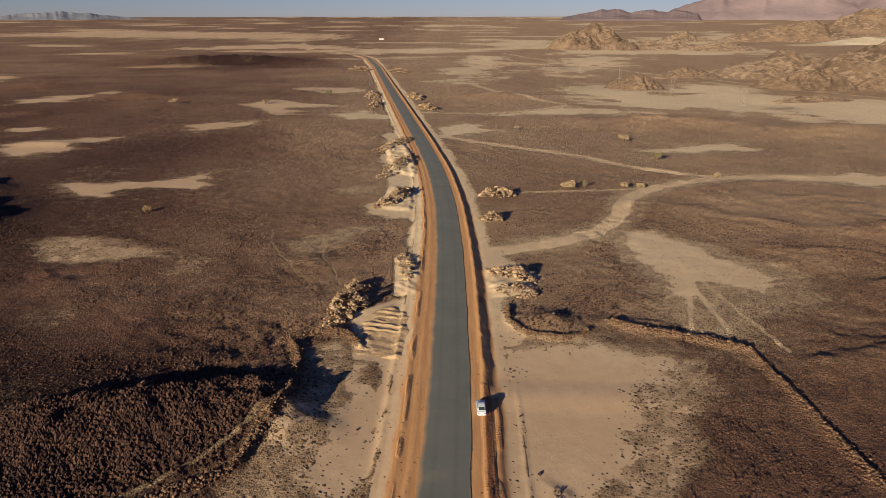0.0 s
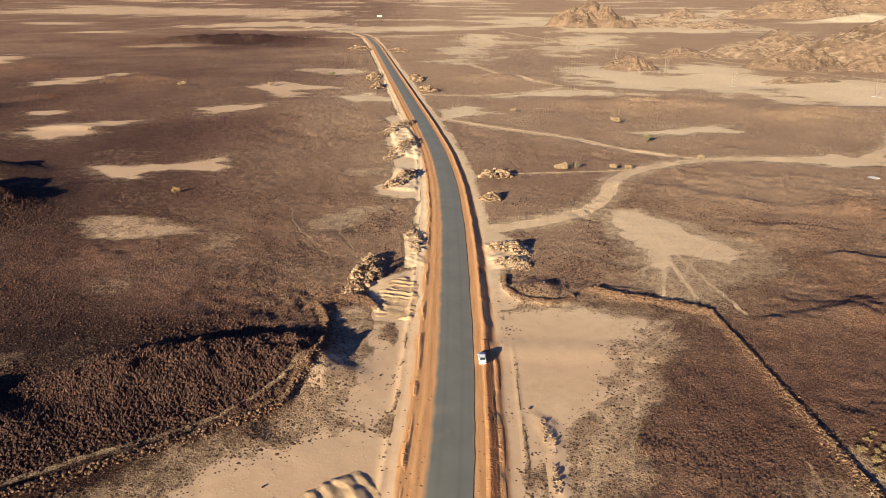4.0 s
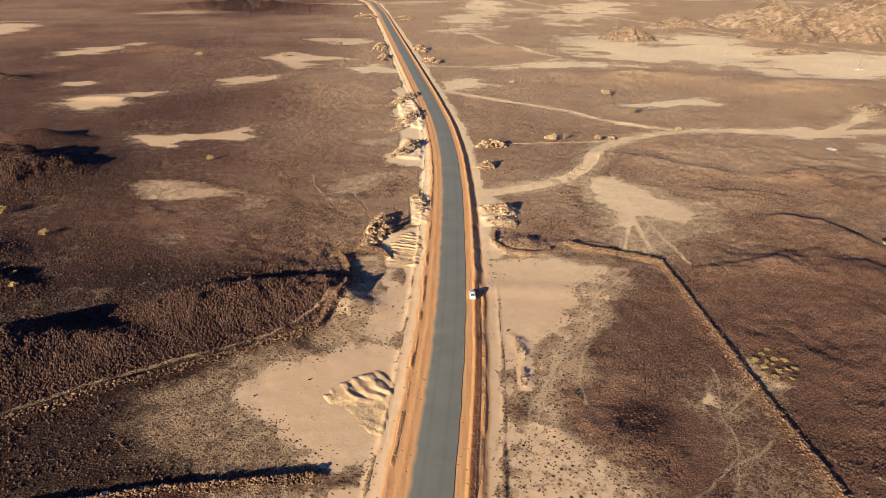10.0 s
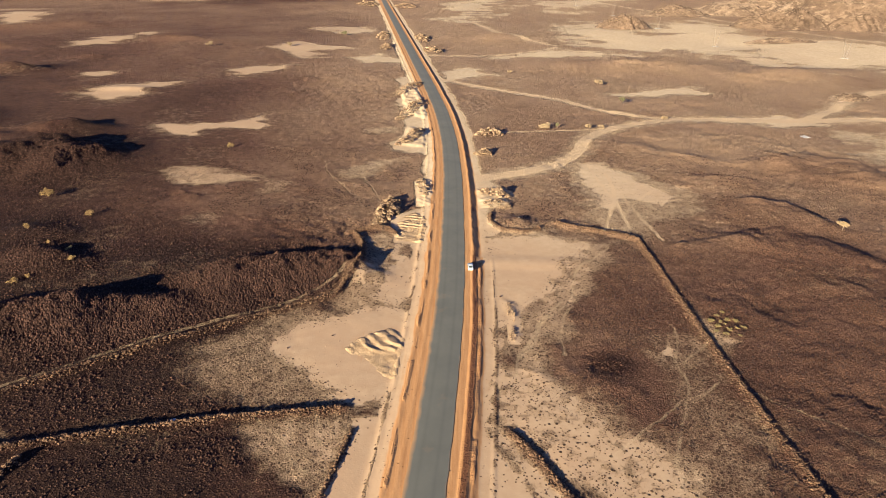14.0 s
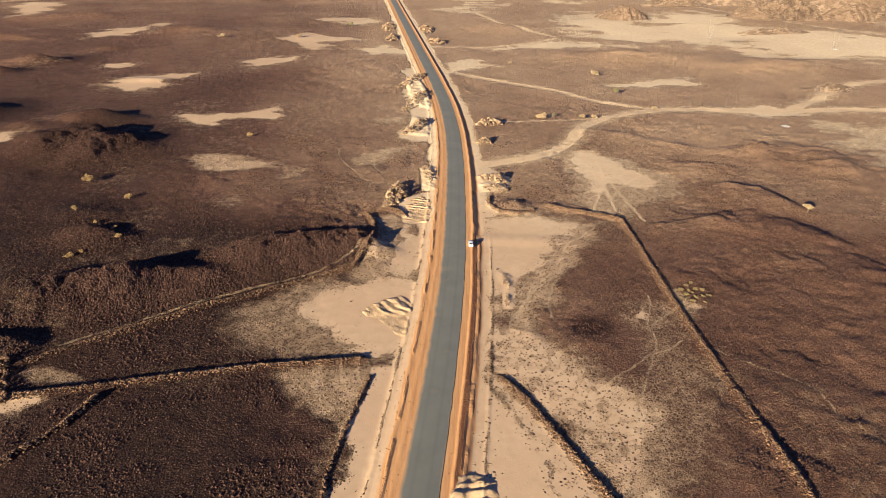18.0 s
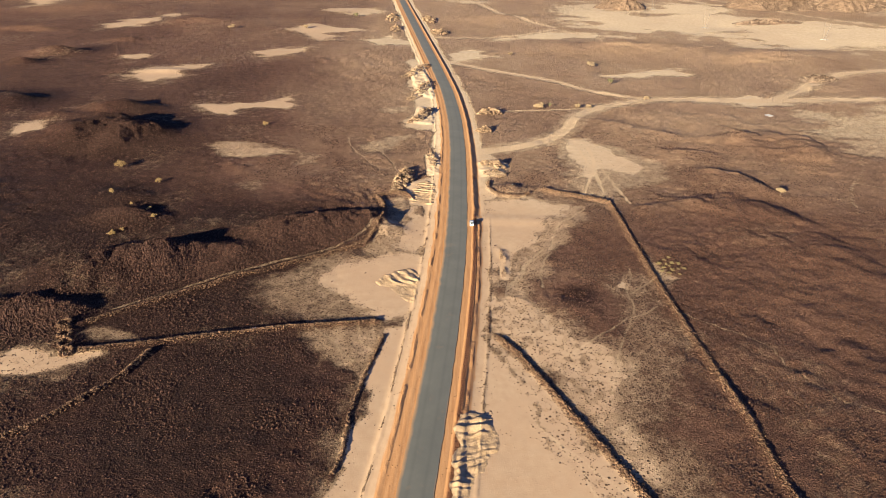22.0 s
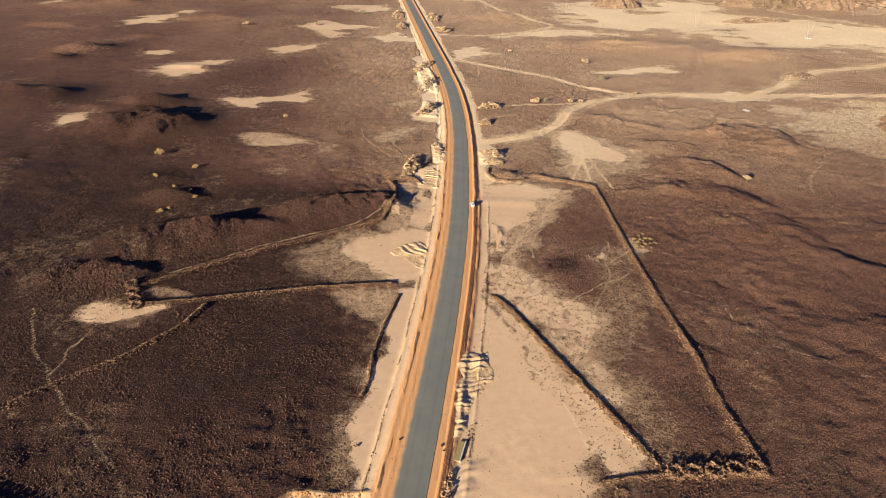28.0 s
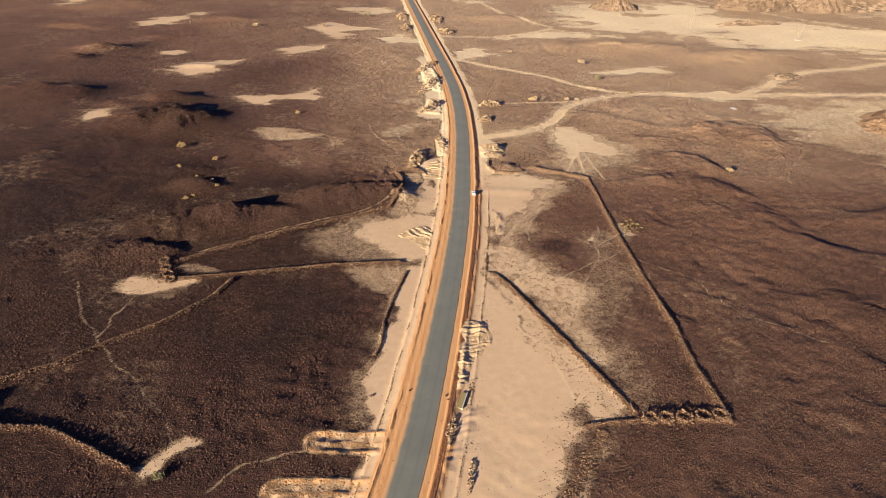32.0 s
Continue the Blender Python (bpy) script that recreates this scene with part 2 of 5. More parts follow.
# dirt tracks, each (half width, strength, line)
TRACKS = [
    (2.9, 1.0, [(7, 177), (21, 183), (36, 190), (48, 200), (58, 215), (66, 237), (75, 256), (97, 272), (121, 285), (157, 289), (200, 290), (285, 300), (420, 312), (700, 330)]),
    (1.7, 0.95, [(-12, 383), (16, 361), (45, 343), (71, 323), (84, 304), (99, 294), (118, 287)]),
    (0.6, 0.34, [(-31, 96), (-35, 81), (-49, 70.5), (-71, 56.5), (-90, 42), (-102, 32)]),
    (0.8, 0.62, [(66, 192), (66, 172), (63, 157), (63, 130)]),
    (0.7, 0.55, [(64, 160), (58, 142), (54, 129)]),
    (0.7, 0.55, [(67, 166), (69, 140), (72, 122)]),
    (0.7, 0.50, [(92, 161), (76, 156), (64, 157), (54, 148)]),
    (0.7, 0.45, [(60, 204), (61, 180), (63, 158)]),
    (0.7, 0.45, [(84, 172), (73, 160), (62, 140)]),
    (0.9, 0.65, [(20, 250), (46, 253), (73, 260), (96, 270)]),
    (2.0, 0.8, [(17, 716), (42, 632), (77, 568), (94, 550)]),
    (2.0, 0.8, [(-25, 479), (20, 486), (65, 510), (92, 539)]),
    (3.0, 0.85, [(200, 290), (231, 318), (263, 352), (290, 373), (325, 385), (420, 440)]),
    (4.0, 0.9, [(150, 286), (215, 293), (240, 296)]),
    (3.5, 0.9, [(-145, 1150), (-156, 1193), (-190, 1270), (-250, 1340), (-311, 1434), (-293, 1566)]),
    (2.5, 0.8, [(90, 1300), (180, 1050), (240, 900), (330, 760), (420, 600), (560, 470)]),
]
# foot and hoof paths
PATHS = [
    [(69, 40), (88, 26), (91, 13), (99, 2), (110, -4), (120, -11)],
    [(-137, 8), (-124, -12), (-114, -24), (-103, -34), (-92, -43), (-86, -51), (-78, -57), (-73, -66)],
    [(-114, -24), (-113, -14), (-113, -1)],
    [(-59, -81), (-54, -72), (-46, -69), (-38, -66)],
    [(58, 68), (59, 63), (56, 54), (55, 45), (53, 36), (49.5, 27), (43.5, 13.7), (40, 2)],
    [(62, 43), (57, 38), (53, 36)],
    [(71, 66), (64, 58), (57, 50)],
    [(52, 36), (44.5, 29.2), (38.4, 23.4), (32.7, 18)],
    [(201, 184), (191, 164), (173, 142), (163, 116)],
    [(195, 143), (180, 150), (172, 140)],
    [(53, 115), (40, 100), (33, 80), (23, 64), (18, 50)],
    [(30, 79), (20, 59), (15, 43)],
    [(32, 75), (29, 62), (28, 52)],
    [(-40, 190), (-36, 172), (-28, 152)],
    [(-58, 196), (-48, 170), (-36, 150)],
    [(20, -8), (28, -22), (34, -44)],
    [(24, -14), (36, -30)],
    [(30, -30), (33, -42), (38, -46)],
    [(-30, 30), (-26, 22), (-21, 14)],
    [(-42, 26), (-34, 20), (-27, 12)],
]

# dry-stone walls of the old enclosures, each (line, half width, height)
WALLS = [
    ([(-36, 120.5), (-29, 125.5), (-22, 125), (-18.5, 119)], 0.9, 1.30),
    ([(-33, 121), (-29.5, 112), (-28, 97), (-32, 79), (-48, 67.5), (-70, 53.5), (-89, 39), (-101, 29), (-107, 24)], 1.0, 1.15),
    ([(-22, 30.3), (-46, 26.4), (-66, 21.6), (-86, 16), (-103, 12)], 1.05, 1.1),
    ([(-82, 14), (-85, 3), (-90, -5), (-97, -15), (-108, -25), (-116, -35), (-123, -40), (-130, -45), (-150, -56)], 1.0, 1.25),
    ([(-20, 24), (-23.3, 4.7), (-25, -9), (-24.3, -21), (-26, -28.5)], 0.50, 0.55),
    ([(-140, -66), (-119, -63.5), (-107, -62.6), (-97, -67), (-86, -72), (-78, -75.6)], 0.9, 1.50),
    ([(14, 141), (13.4, 132), (17, 126), (24, 124), (29, 126), (31.5, 130)], 0.8, 0.90),
    ([(36, 134), (43.6, 129.3), (54, 126.7), (58.4, 124.2), (63.5, 121.4)], 1.1, 1.40),
    ([(63.5, 121.4), (64.6, 95), (66.5, 53), (69.6, 18.6), (72, -9), (72.2, -26), (74, -39), (75, -49)], 1.15, 0.9),
    ([(12.3, 25.3), (17.8, 17), (26.5, -0.6), (34, -16), (40.7, -29.5), (46.7, -41.6), (50, -49)], 1.0, 0.62),
    ([(34, -53.5), (42, -51.5), (50, -50.2), (60, -48.6), (76, -49.5)], 0.8, 0.45),
    ([(40, -54), (35, -62.5), (31, -70), (27, -77), (22, -88)], 1.5, 0.30),
]


def plain(x, y):
    """The lie of the land: a tilted plain that levels out and rises faintly to the horizon."""
    r = np.hypot(x, y)
    w = ramp(r, 300, 1200)
    far = -9 + 52 * np.clip((r - 1000) / 3900, 0, 1) ** 1.5
    return (1 - w) * (-0.0209 * x - 0.0079 * y) + w * far


# mounds, each (x, y, half length, half width, turn, height)
MOUNDS = [
    (-72, 74, 30, 12, 28, 1.6), (-195, 236, 18, 9, 0, 5.0), (-316, 386, 20, 10, 0, 6.0), (-322, 348, 12, 8, 0, 4.0), (-288, 446, 16, 8, 0, 3.0),
    (-402, 492, 24, 9, 0, 4.0), (-224, 220, 12, 6, 0, 2.2), (-126, 96, 13, 8, -20, 2.6), (-138, 115, 12, 8, 0, 2.0), (-137, -69, 15, 10, 0, 4.2), (22, 133, 9, 7, 10, 1.8),
    (196, 88, 26, 12, 20, 2.4), (150, 0, 26, 10, -40, 1.2),
    (-420, 640, 90, 22, 6, 6.0), (-340, 1060, 150, 40, 8, 12.0), (-260, 540, 40, 14, 0, 4.0), (-206, 330, 20, 8, 0, 1.2),
    (150, 455, 70, 26, 0, 5.0), (250, 430, 60, 24, 10, 5.0), (40, 600, 50, 26, 0, 4.0), (340, 130, 60, 40, 0, 9.0),
    (-205, 120, 26, 10, 0, 1.4), (-230, 30, 30, 12, 10, 2.0),
]
# ridges with a gentle sunny side and a steeper lee, each (crest, height, breadth of the near side, of the far side)
RIDGES = [
    ([(-68, 91), (-56, 95), (-44, 99), (-36, 101), (-31, 97)], 3.6, 14, 5.0),
    ([(-127, 54), (-116, 61), (-105, 63)], 5.6, 15, 6.5),
    ([(-98, 63), (-86, 66), (-76, 67)], 1.5, 14, 5.0),
    ([(-139, 30), (-128, 33), (-114, 31)], 2.6, 9, 4.0),
    ([(-196, 190), (-187, 196), (-176, 198), (-168, 194)], 7.6, 20, 11.0),
    ([(-308, 246), (-284, 252), (-262, 246)], 4.4, 16, 7.0),
    ([(153, 209), (166, 214), (176, 209), (180, 198), (182, 186)], 3.4, 24, 7.0),
    ([(111, 115), (122, 118), (128, 111)], 1.7, 16, 5.5),
    ([(130, 100), (136, 84), (141, 72)], 1.0, 16, 7.0),
    ([(146, 58), (156, 49), (168, 43)], 1.6, 16, 6.0),
    ([(125, -8), (127, -18), (131, -26)], 0.8, 10, 3.5),
    ([(78, 115), (89, 120), (97, 122)], 1.3, 9, 3.2),
    ([(101, 126), (113, 130)], 1.3, 9, 3.2),
    ([(118, 156), (127, 153), (131, 142)], 1.9, 12, 4.0),
    ([(74, 236), (88, 232), (96, 225), (109, 216)], 1.7, 14, 4.5),
    ([(106, 186), (124, 183)], 1.5, 11, 4.0),
    ([(127, 207), (145, 208)], 1.5, 11, 4.0),
]
# heaps of spoil tipped beside the road, each (outline, height, direction of the furrows, spacing)
HEAPS = [
    ([(-15, 172), (-8, 172), (-8, 146), (-13, 146)], 0.68, 150, 3.0),
    ([(-36, 342), (-31, 366), (-18, 312), (-16, 272), (-26, 282)], 1.50, 20, 9.0),
    ([(-26, 222), (-24, 256), (-14, 246), (-14, 220)], 1.09, 20, 5.0),
    ([(9, 166), (20, 160), (21, 150), (11, 146)], 0.82, 30, 3.4),
    ([(15, 78), (17.5, 78), (18, 66), (17, 57), (15.4, 57), (15.6, 66)], 0.48, 60, 2.6),
    ([(8, -46), (2, -50), (-3, -60), (-5, -74), (-1, -70), (4, -58)], 0.54, 20, 3.0),
]


# big tipped heaps that stand on their own, each (outline, height, direction of the furrows, spacing, label)
TIPPED = [
    ([(-26.5, 53), (-22, 59.5), (-15, 63), (-11.6, 61.5), (-11.2, 53), (-11, 38), (-14, 40), (-18.5, 44.5), (-23, 48.5)], 0.68, 132, 2.9, "low furrowed mound of pale tan earth"),
    ([(-21, 134), (-13, 142), (-8.6, 132), (-8.6, 113), (-18.5, 114.5)], 0.62, 172, 2.6, "furrowed mound of pale tan earth beside boulders"),
    ([(1.0, -8), (5, -6.5), (10, -9), (11.5, -17), (9, -23), (6, -26.5), (5, -33), (1.5, -41), (-1, -42), (-0.5, -24)], 0.98, 14, 2.0, "tall tumbled mound of yellow tan earth"),
]


# shallow dozer trenches that run off the road, each (blind end x, road end x, middle y, half gap, tilt)
TRENCHES = [(-35.5, -13.5, -63.2, 3.4, 0.03), (-42, -14, -79.5, 3.6, 0.04)]


def trench_bank(x, y, t):
    """Metres from a trench's U-shaped bank and its middle ridge."""
    x0, x1, yc, gap, tilt = t
    v = y - yc - tilt * (x - x0)
    core = np.hypot(np.minimum(x - x0, 0), v)
    u = np.where(x > x1, np.hypot(x - x1, np.abs(v) - gap), np.abs(core - gap))
    return np.minimum(u, np.where((x > x0 - 1) & (x < x1), np.abs(v + 0.2), 99) * 2.0 + 0.3), core - gap


def relief(x, y):
    """Height of the ground, with embankment, mounds, heaps and stony roughness."""
    z = plain(x, y)
    s = x - road_x(y)
    far = ramp(np.hypot(x, y), 150, 700)
    rough = (fbm(x, y, 14, 4, 1) - 0.5) * 0.9 + (fbm(x, y, 3.2, 2, 5) - 0.5) * 0.42 * (1 - far)
    rough = rough * (0.75 + 1.5 * ramp(fbm(x, y, 48, 3, 9), 0.48, 0.72))
    hill = ramp(x, 75, 125) * ramp(y, -60, 40) * (1 - ramp(np.hypot(x, y), 260, 420))
    rough = rough + hill * (1 - 2 * np.abs(fbm(x * 0.8 + y * 0.35, y - x * 0.1, 20, 4, 19) - 0.5)) ** 2 * 0.7
    calm = np.full(x.shape, -99.0)
    for strength, soft, pts in SAND:
        i = near(x, y, pts, 8)
        if not len(i):
            continue
        calm[i] = np.maximum(calm[i], inside(x[i], y[i], pts))
    rough = rough * (1 - 0.85 * ramp(calm, -6, 4))
    rough = rough + far * (fbm(x, y, 120, 4, 2) - 0.5) * 5
    for cx, cy, a, b, turn, h in MOUNDS:
        i = near(x, y, [(cx, cy)], 3.2 * a)
        if not len(i):
            continue
        c, d = math.cos(radians(turn)), math.sin(radians(turn))
        u, v = ((x[i] - cx) * c + (y[i] - cy) * d) / a, ((y[i] - cy) * c - (x[i] - cx) * d) / b
        u, v = u + (fbm(x[i], y[i], a * 0.7, 3, 8) - 0.5) * 0.6, v + (fbm(x[i], y[i], a * 0.7, 3, 11) - 0.5) * 0.6
        v = np.where(v > 0, v * 1.4, v)
        z[i] += h * np.exp(-(u * u + v * v) * 1.1) * (0.72 + 0.56 * fbm(x[i], y[i], 7, 4, 14)) * ramp(np.abs(s[i]), 9, 22)
    for pts, h, front, back in RIDGES:
        i = near(x, y, pts, 2.2 * front)
        if not len(i):
            continue
        xi, yi = x[i] + (fbm(x[i], y[i], 16, 4, 8) - 0.5) * front * 0.7, y[i] + (fbm(x[i], y[i], 16, 4, 11) - 0.5) * front * 0.7
        across, past = crest_offset(xi, yi, pts)
        wide = front + (back - front) * ramp(across, -1.5, 1.5)
        k = (across / wide) ** 2 + (past / (0.5 * front + 0.5 * back)) ** 2
        z[i] += np.exp(-k) * (h * (0.42 + 0.75 * fbm(x[i], y[i], 11, 4, 14) + 0.2 * fbm(x[i], y[i], 2.6, 3, 18)) + (0.35 + 0.1 * h) * (fbm(x[i], y[i], 5, 3, 24) - 0.5) * 2) * ramp(np.abs(s[i]), 9, 22)
    verge = ramp(np.abs(s), 9, 22)
    z += rough * (0.12 + 0.88 * verge) * ramp(np.abs(s), 6, 10)
    for pts, h, turn, gap in HEAPS:
        i = near(x, y, pts, 4)
        if not len(i):
            continue
        xi, yi = x[i], y[i]
        d = inside(xi + (grain(xi, yi, 3, 4) - 0.5) * 2.0, yi + (grain(xi, yi, 3, 7) - 0.5) * 2.0, pts)
        along = -xi * math.sin(radians(turn)) + yi * math.cos(radians(turn)) + (fbm(xi, yi, 7, 4, 3) - 0.5) * gap * 2.2
        fold = np.mod(along / gap, 1)
        fold = np.where(fold < 0.7, fold / 0.7, (1 - fold) / 0.3)
        z[i] += ramp(d, -1.0, 2.0) * h * (0.25 + 0.6 * ramp(fold, -0.2, 1.2) * (0.1 + 1.6 * fbm(xi, yi, 5, 2, 6)) + 0.35 * fbm(xi, yi, 2.6, 4, 16)) * ramp(np.abs(s[i]), 7.2, 9.0)
    for t in TRENCHES:
        i = near(x, y, [(t[0], t[2]), (t[1], t[2])], 8)
        if not len(i):
            continue
        xi, yi = x[i], y[i]
        d = trench_bank(xi + (grain(xi, yi, 2.2, 4) - 0.5) * 0.9, yi + (grain(xi, yi, 2.2, 7) - 0.5) * 0.9, t)[0]
        z[i] += np.exp(-(d / 0.75) ** 2) * 0.42 * (0.6 + 0.7 * grain(xi, yi, 1.7, 9)) * ramp(-s[i], 8, 10)
    for pts, half, h in WALLS:
        i = near(x, y, pts, 4)
        if not len(i):
            continue
        d = off_line(x[i], y[i], pts)
        z[i] += np.exp(-(d / (half * 0.75)) ** 2) * h * 0.62
    # the road's embankment, with graded ridges of spoil along both shoulders
    w1 = (fbm(y * 0, y, 11, 3, 21) - 0.5) * 1.0
    w2 = (fbm(y * 0 + 40, y, 8, 3, 27) - 0.5) * 1.2
    w1 = w1 + (grain(y * 0 + 3, y, 2.6, 36) - 0.5) * 0.8
    w2 = w2 + (grain(y * 0 + 9, y, 2.2, 37) - 0.5) * 0.9
    lumpy = 0.45 + 0.4 * grain(x * 2, y * 0.5, 1.6, 33) + 0.45 * grain(x, y, 1.0, 34)
    open_side = ramp(y, 96, 108)
    top = 0.75 * (1 - ramp(-s, 7.4, 12.5)) * (1 - open_side * ramp(s, 6.7 + w1 * 0.5, 9.4 + w1 * 0.5)) * (1 - (1 - open_side) * ramp(s, 5.0, 10.5))
    right = (1 - open_side) * (np.exp(-((s - 6.7 - w1 * 0.4) / 0.42) ** 2) * 0.20 + np.exp(-((s - 8.7 - w2 * 0.5) / 0.5) ** 2) * 0.24) * lumpy
    right = right + open_side * np.exp(-((s - 6.6 - w1 * 0.5) / 0.4) ** 2) * 0.22 * lumpy - open_side * np.exp(-((s - 8.8 - w1 * 0.8) / 0.8) ** 2) * 0.12
    left = (np.exp(-((s + 7.7 + w1 * 0.5) / 0.4) ** 2) * 0.16 + np.exp(-((s + 5.4 + w2 * 0.4) / 0.3) ** 2) * 0.10 + np.exp(-((s + 10.7 + w2 * 0.5) / 0.5) ** 2) * 0.20) * lumpy
    ditch = np.exp(-((s - 12.6 - w2 * 0.4) / 0.3) ** 2) * 0.16 * lumpy * (1 - open_side)
    z += (y < 1280) * (top + right + left + ditch)
    return z


def height(x, y):
    return float(relief(np.array([float(x)]), np.array([float(y)]))[0])


# ---- materials ----
def material(name, rough=0.9, metal=0.0):
    m = bpy.data.materials.new(name)
    m.use_nodes = True
    b = m.node_tree.nodes["Principled BSDF"]
    b.inputs["Roughness"].default_value, b.inputs["Metallic"].default_value = rough, metal
    return m, m.node_tree.nodes, m.node_tree.links, b


class Nodes:
    """Short names for the nodes that the materials share."""

    def __init__(self, m):
        self.n, self.l = m.node_tree.nodes, m.node_tree.links
        self.coord = self.n.new("ShaderNodeNewGeometry").outputs["Position"]

    def noise(self, scale, detail=3.0, rough=0.6, vector=None):
        k = self.n.new("ShaderNodeTexNoise")
        k.inputs["Scale"].default_value, k.inputs["Detail"].default_value, k.inputs["Roughness"].default_value = scale, detail, rough
        self.l.new(vector or self.coord, k.inputs["Vector"])
        return k.outputs["Fac"]

    def pebbles(self, scale):
        """Distance to a stone's centre and the stone's own random number; stones lie stretched along the wind."""
        m = self.n.new("ShaderNodeMapping")
        m.vector_type = "TEXTURE"
        m.inputs["Rotation"].default_value, m.inputs["Scale"].default_value = (0, 0, radians(52)), (1.12, 1.0, 3.0)
        self.l.new(self.coord, m.inputs["Vector"])
        k = self.n.new("ShaderNodeTexVoronoi")
        k.inputs["Scale"].default_value = scale
        self.l.new(m.outputs[0], k.inputs["Vector"])
        r = self.n.new("ShaderNodeSeparateColor")
        self.l.new(k.outputs["Color"], r.inputs[0])
        return k.outputs["Distance"], r.outputs[0]

    def cobbles(self, scale):
        k = self.n.new("ShaderNodeTexVoronoi")
        k.inputs["Scale"].default_value = scale
        wide = self.n.new("ShaderNodeTexNoise")
        wide.inputs["Scale"].default_value = 2.0
        self.l.new(self.coord, wide.inputs["Vector"])
        shift = self.n.new("ShaderNodeVectorMath")
        shift.operation = "MULTIPLY_ADD"
        self.l.new(wide.outputs["Color"], shift.inputs[0])
        shift.inputs[1].default_value = (0.5, 0.5, 0.5)
        self.l.new(self.coord, shift.inputs[2])
        self.l.new(shift.outputs[0], k.inputs["Vector"])
        r = self.n.new("ShaderNodeSeparateColor")
        self.l.new(k.outputs["Color"], r.inputs[0])
        return k.outputs["Distance"], r.outputs[1]

    def trails(self, scale):
        """Distance to a web of wandering lines, in metres times the scale."""
        wide = self.n.new("ShaderNodeTexNoise")
        wide.inputs["Scale"].default_value, wide.inputs["Detail"].default_value = 0.07, 4.0
        self.l.new(self.coord, wide.inputs["Vector"])
        shift = self.n.new("ShaderNodeVectorMath")
        shift.operation = "MULTIPLY_ADD"
        self.l.new(wide.outputs["Color"], shift.inputs[0])
        shift.inputs[1].default_value = (26, 26, 0)
        self.l.new(self.coord, shift.inputs[2])
        flat = self.n.new("ShaderNodeVectorMath")
        flat.operation = "MULTIPLY"
        flat.inputs[1].default_value = (1, 1, 0)
        self.l.new(shift.outputs[0], flat.inputs[0])
        k = self.n.new("ShaderNodeTexVoronoi")
        k.feature = "DISTANCE_TO_EDGE"
        k.inputs["Scale"].default_value = scale
        self.l.new(flat.outputs[0], k.inputs["Vector"])
        return k.outputs["Distance"]

    def span(self, value, a, b, c=0.0, d=1.0):
        k = self.n.new("ShaderNodeMapRange")
        for i, v in zip(("From Min", "From Max", "To Min", "To Max"), (a, b, c, d)):
            k.inputs[i].default_value = v
        self.l.new(value, k.inputs["Value"])
        return k.outputs[0]

    def math(self, op, a, b):
        k = self.n.new("ShaderNodeMath")
        k.operation = op
        for i, v in enumerate((a, b)):
            if isinstance(v, (int, float)):
                k.inputs[i].default_value = v
            else:
                self.l.new(v, k.inputs[i])
        return k.outputs[0]

    def mix(self, fac, a, b):
        k = self.n.new("ShaderNodeMix")
        k.data_type = "RGBA"
        for i, v in zip((0, 6, 7), (fac, a, b)):
            if isinstance(v, (int, float)):
                k.inputs[i].default_value = v
            elif isinstance(v, tuple):
                k.inputs[i].default_value = (*v, 1)
            else:
                self.l.new(v, k.inputs[i])
        return k.outputs[2]

    def attr(self, name):
        k = self.n.new("ShaderNodeAttribute")
        k.attribute_name = name
        return k.outputs["Fac"]

    def bump(self, h, strength, distance, bsdf):
        k = self.n.new("ShaderNodeBump")
        k.inputs["Strength"].default_value, k.inputs["Distance"].default_value = strength, distance
        self.l.new(h, k.inputs["Height"])
        self.l.new(k.outputs[0], bsdf.inputs["Normal"])


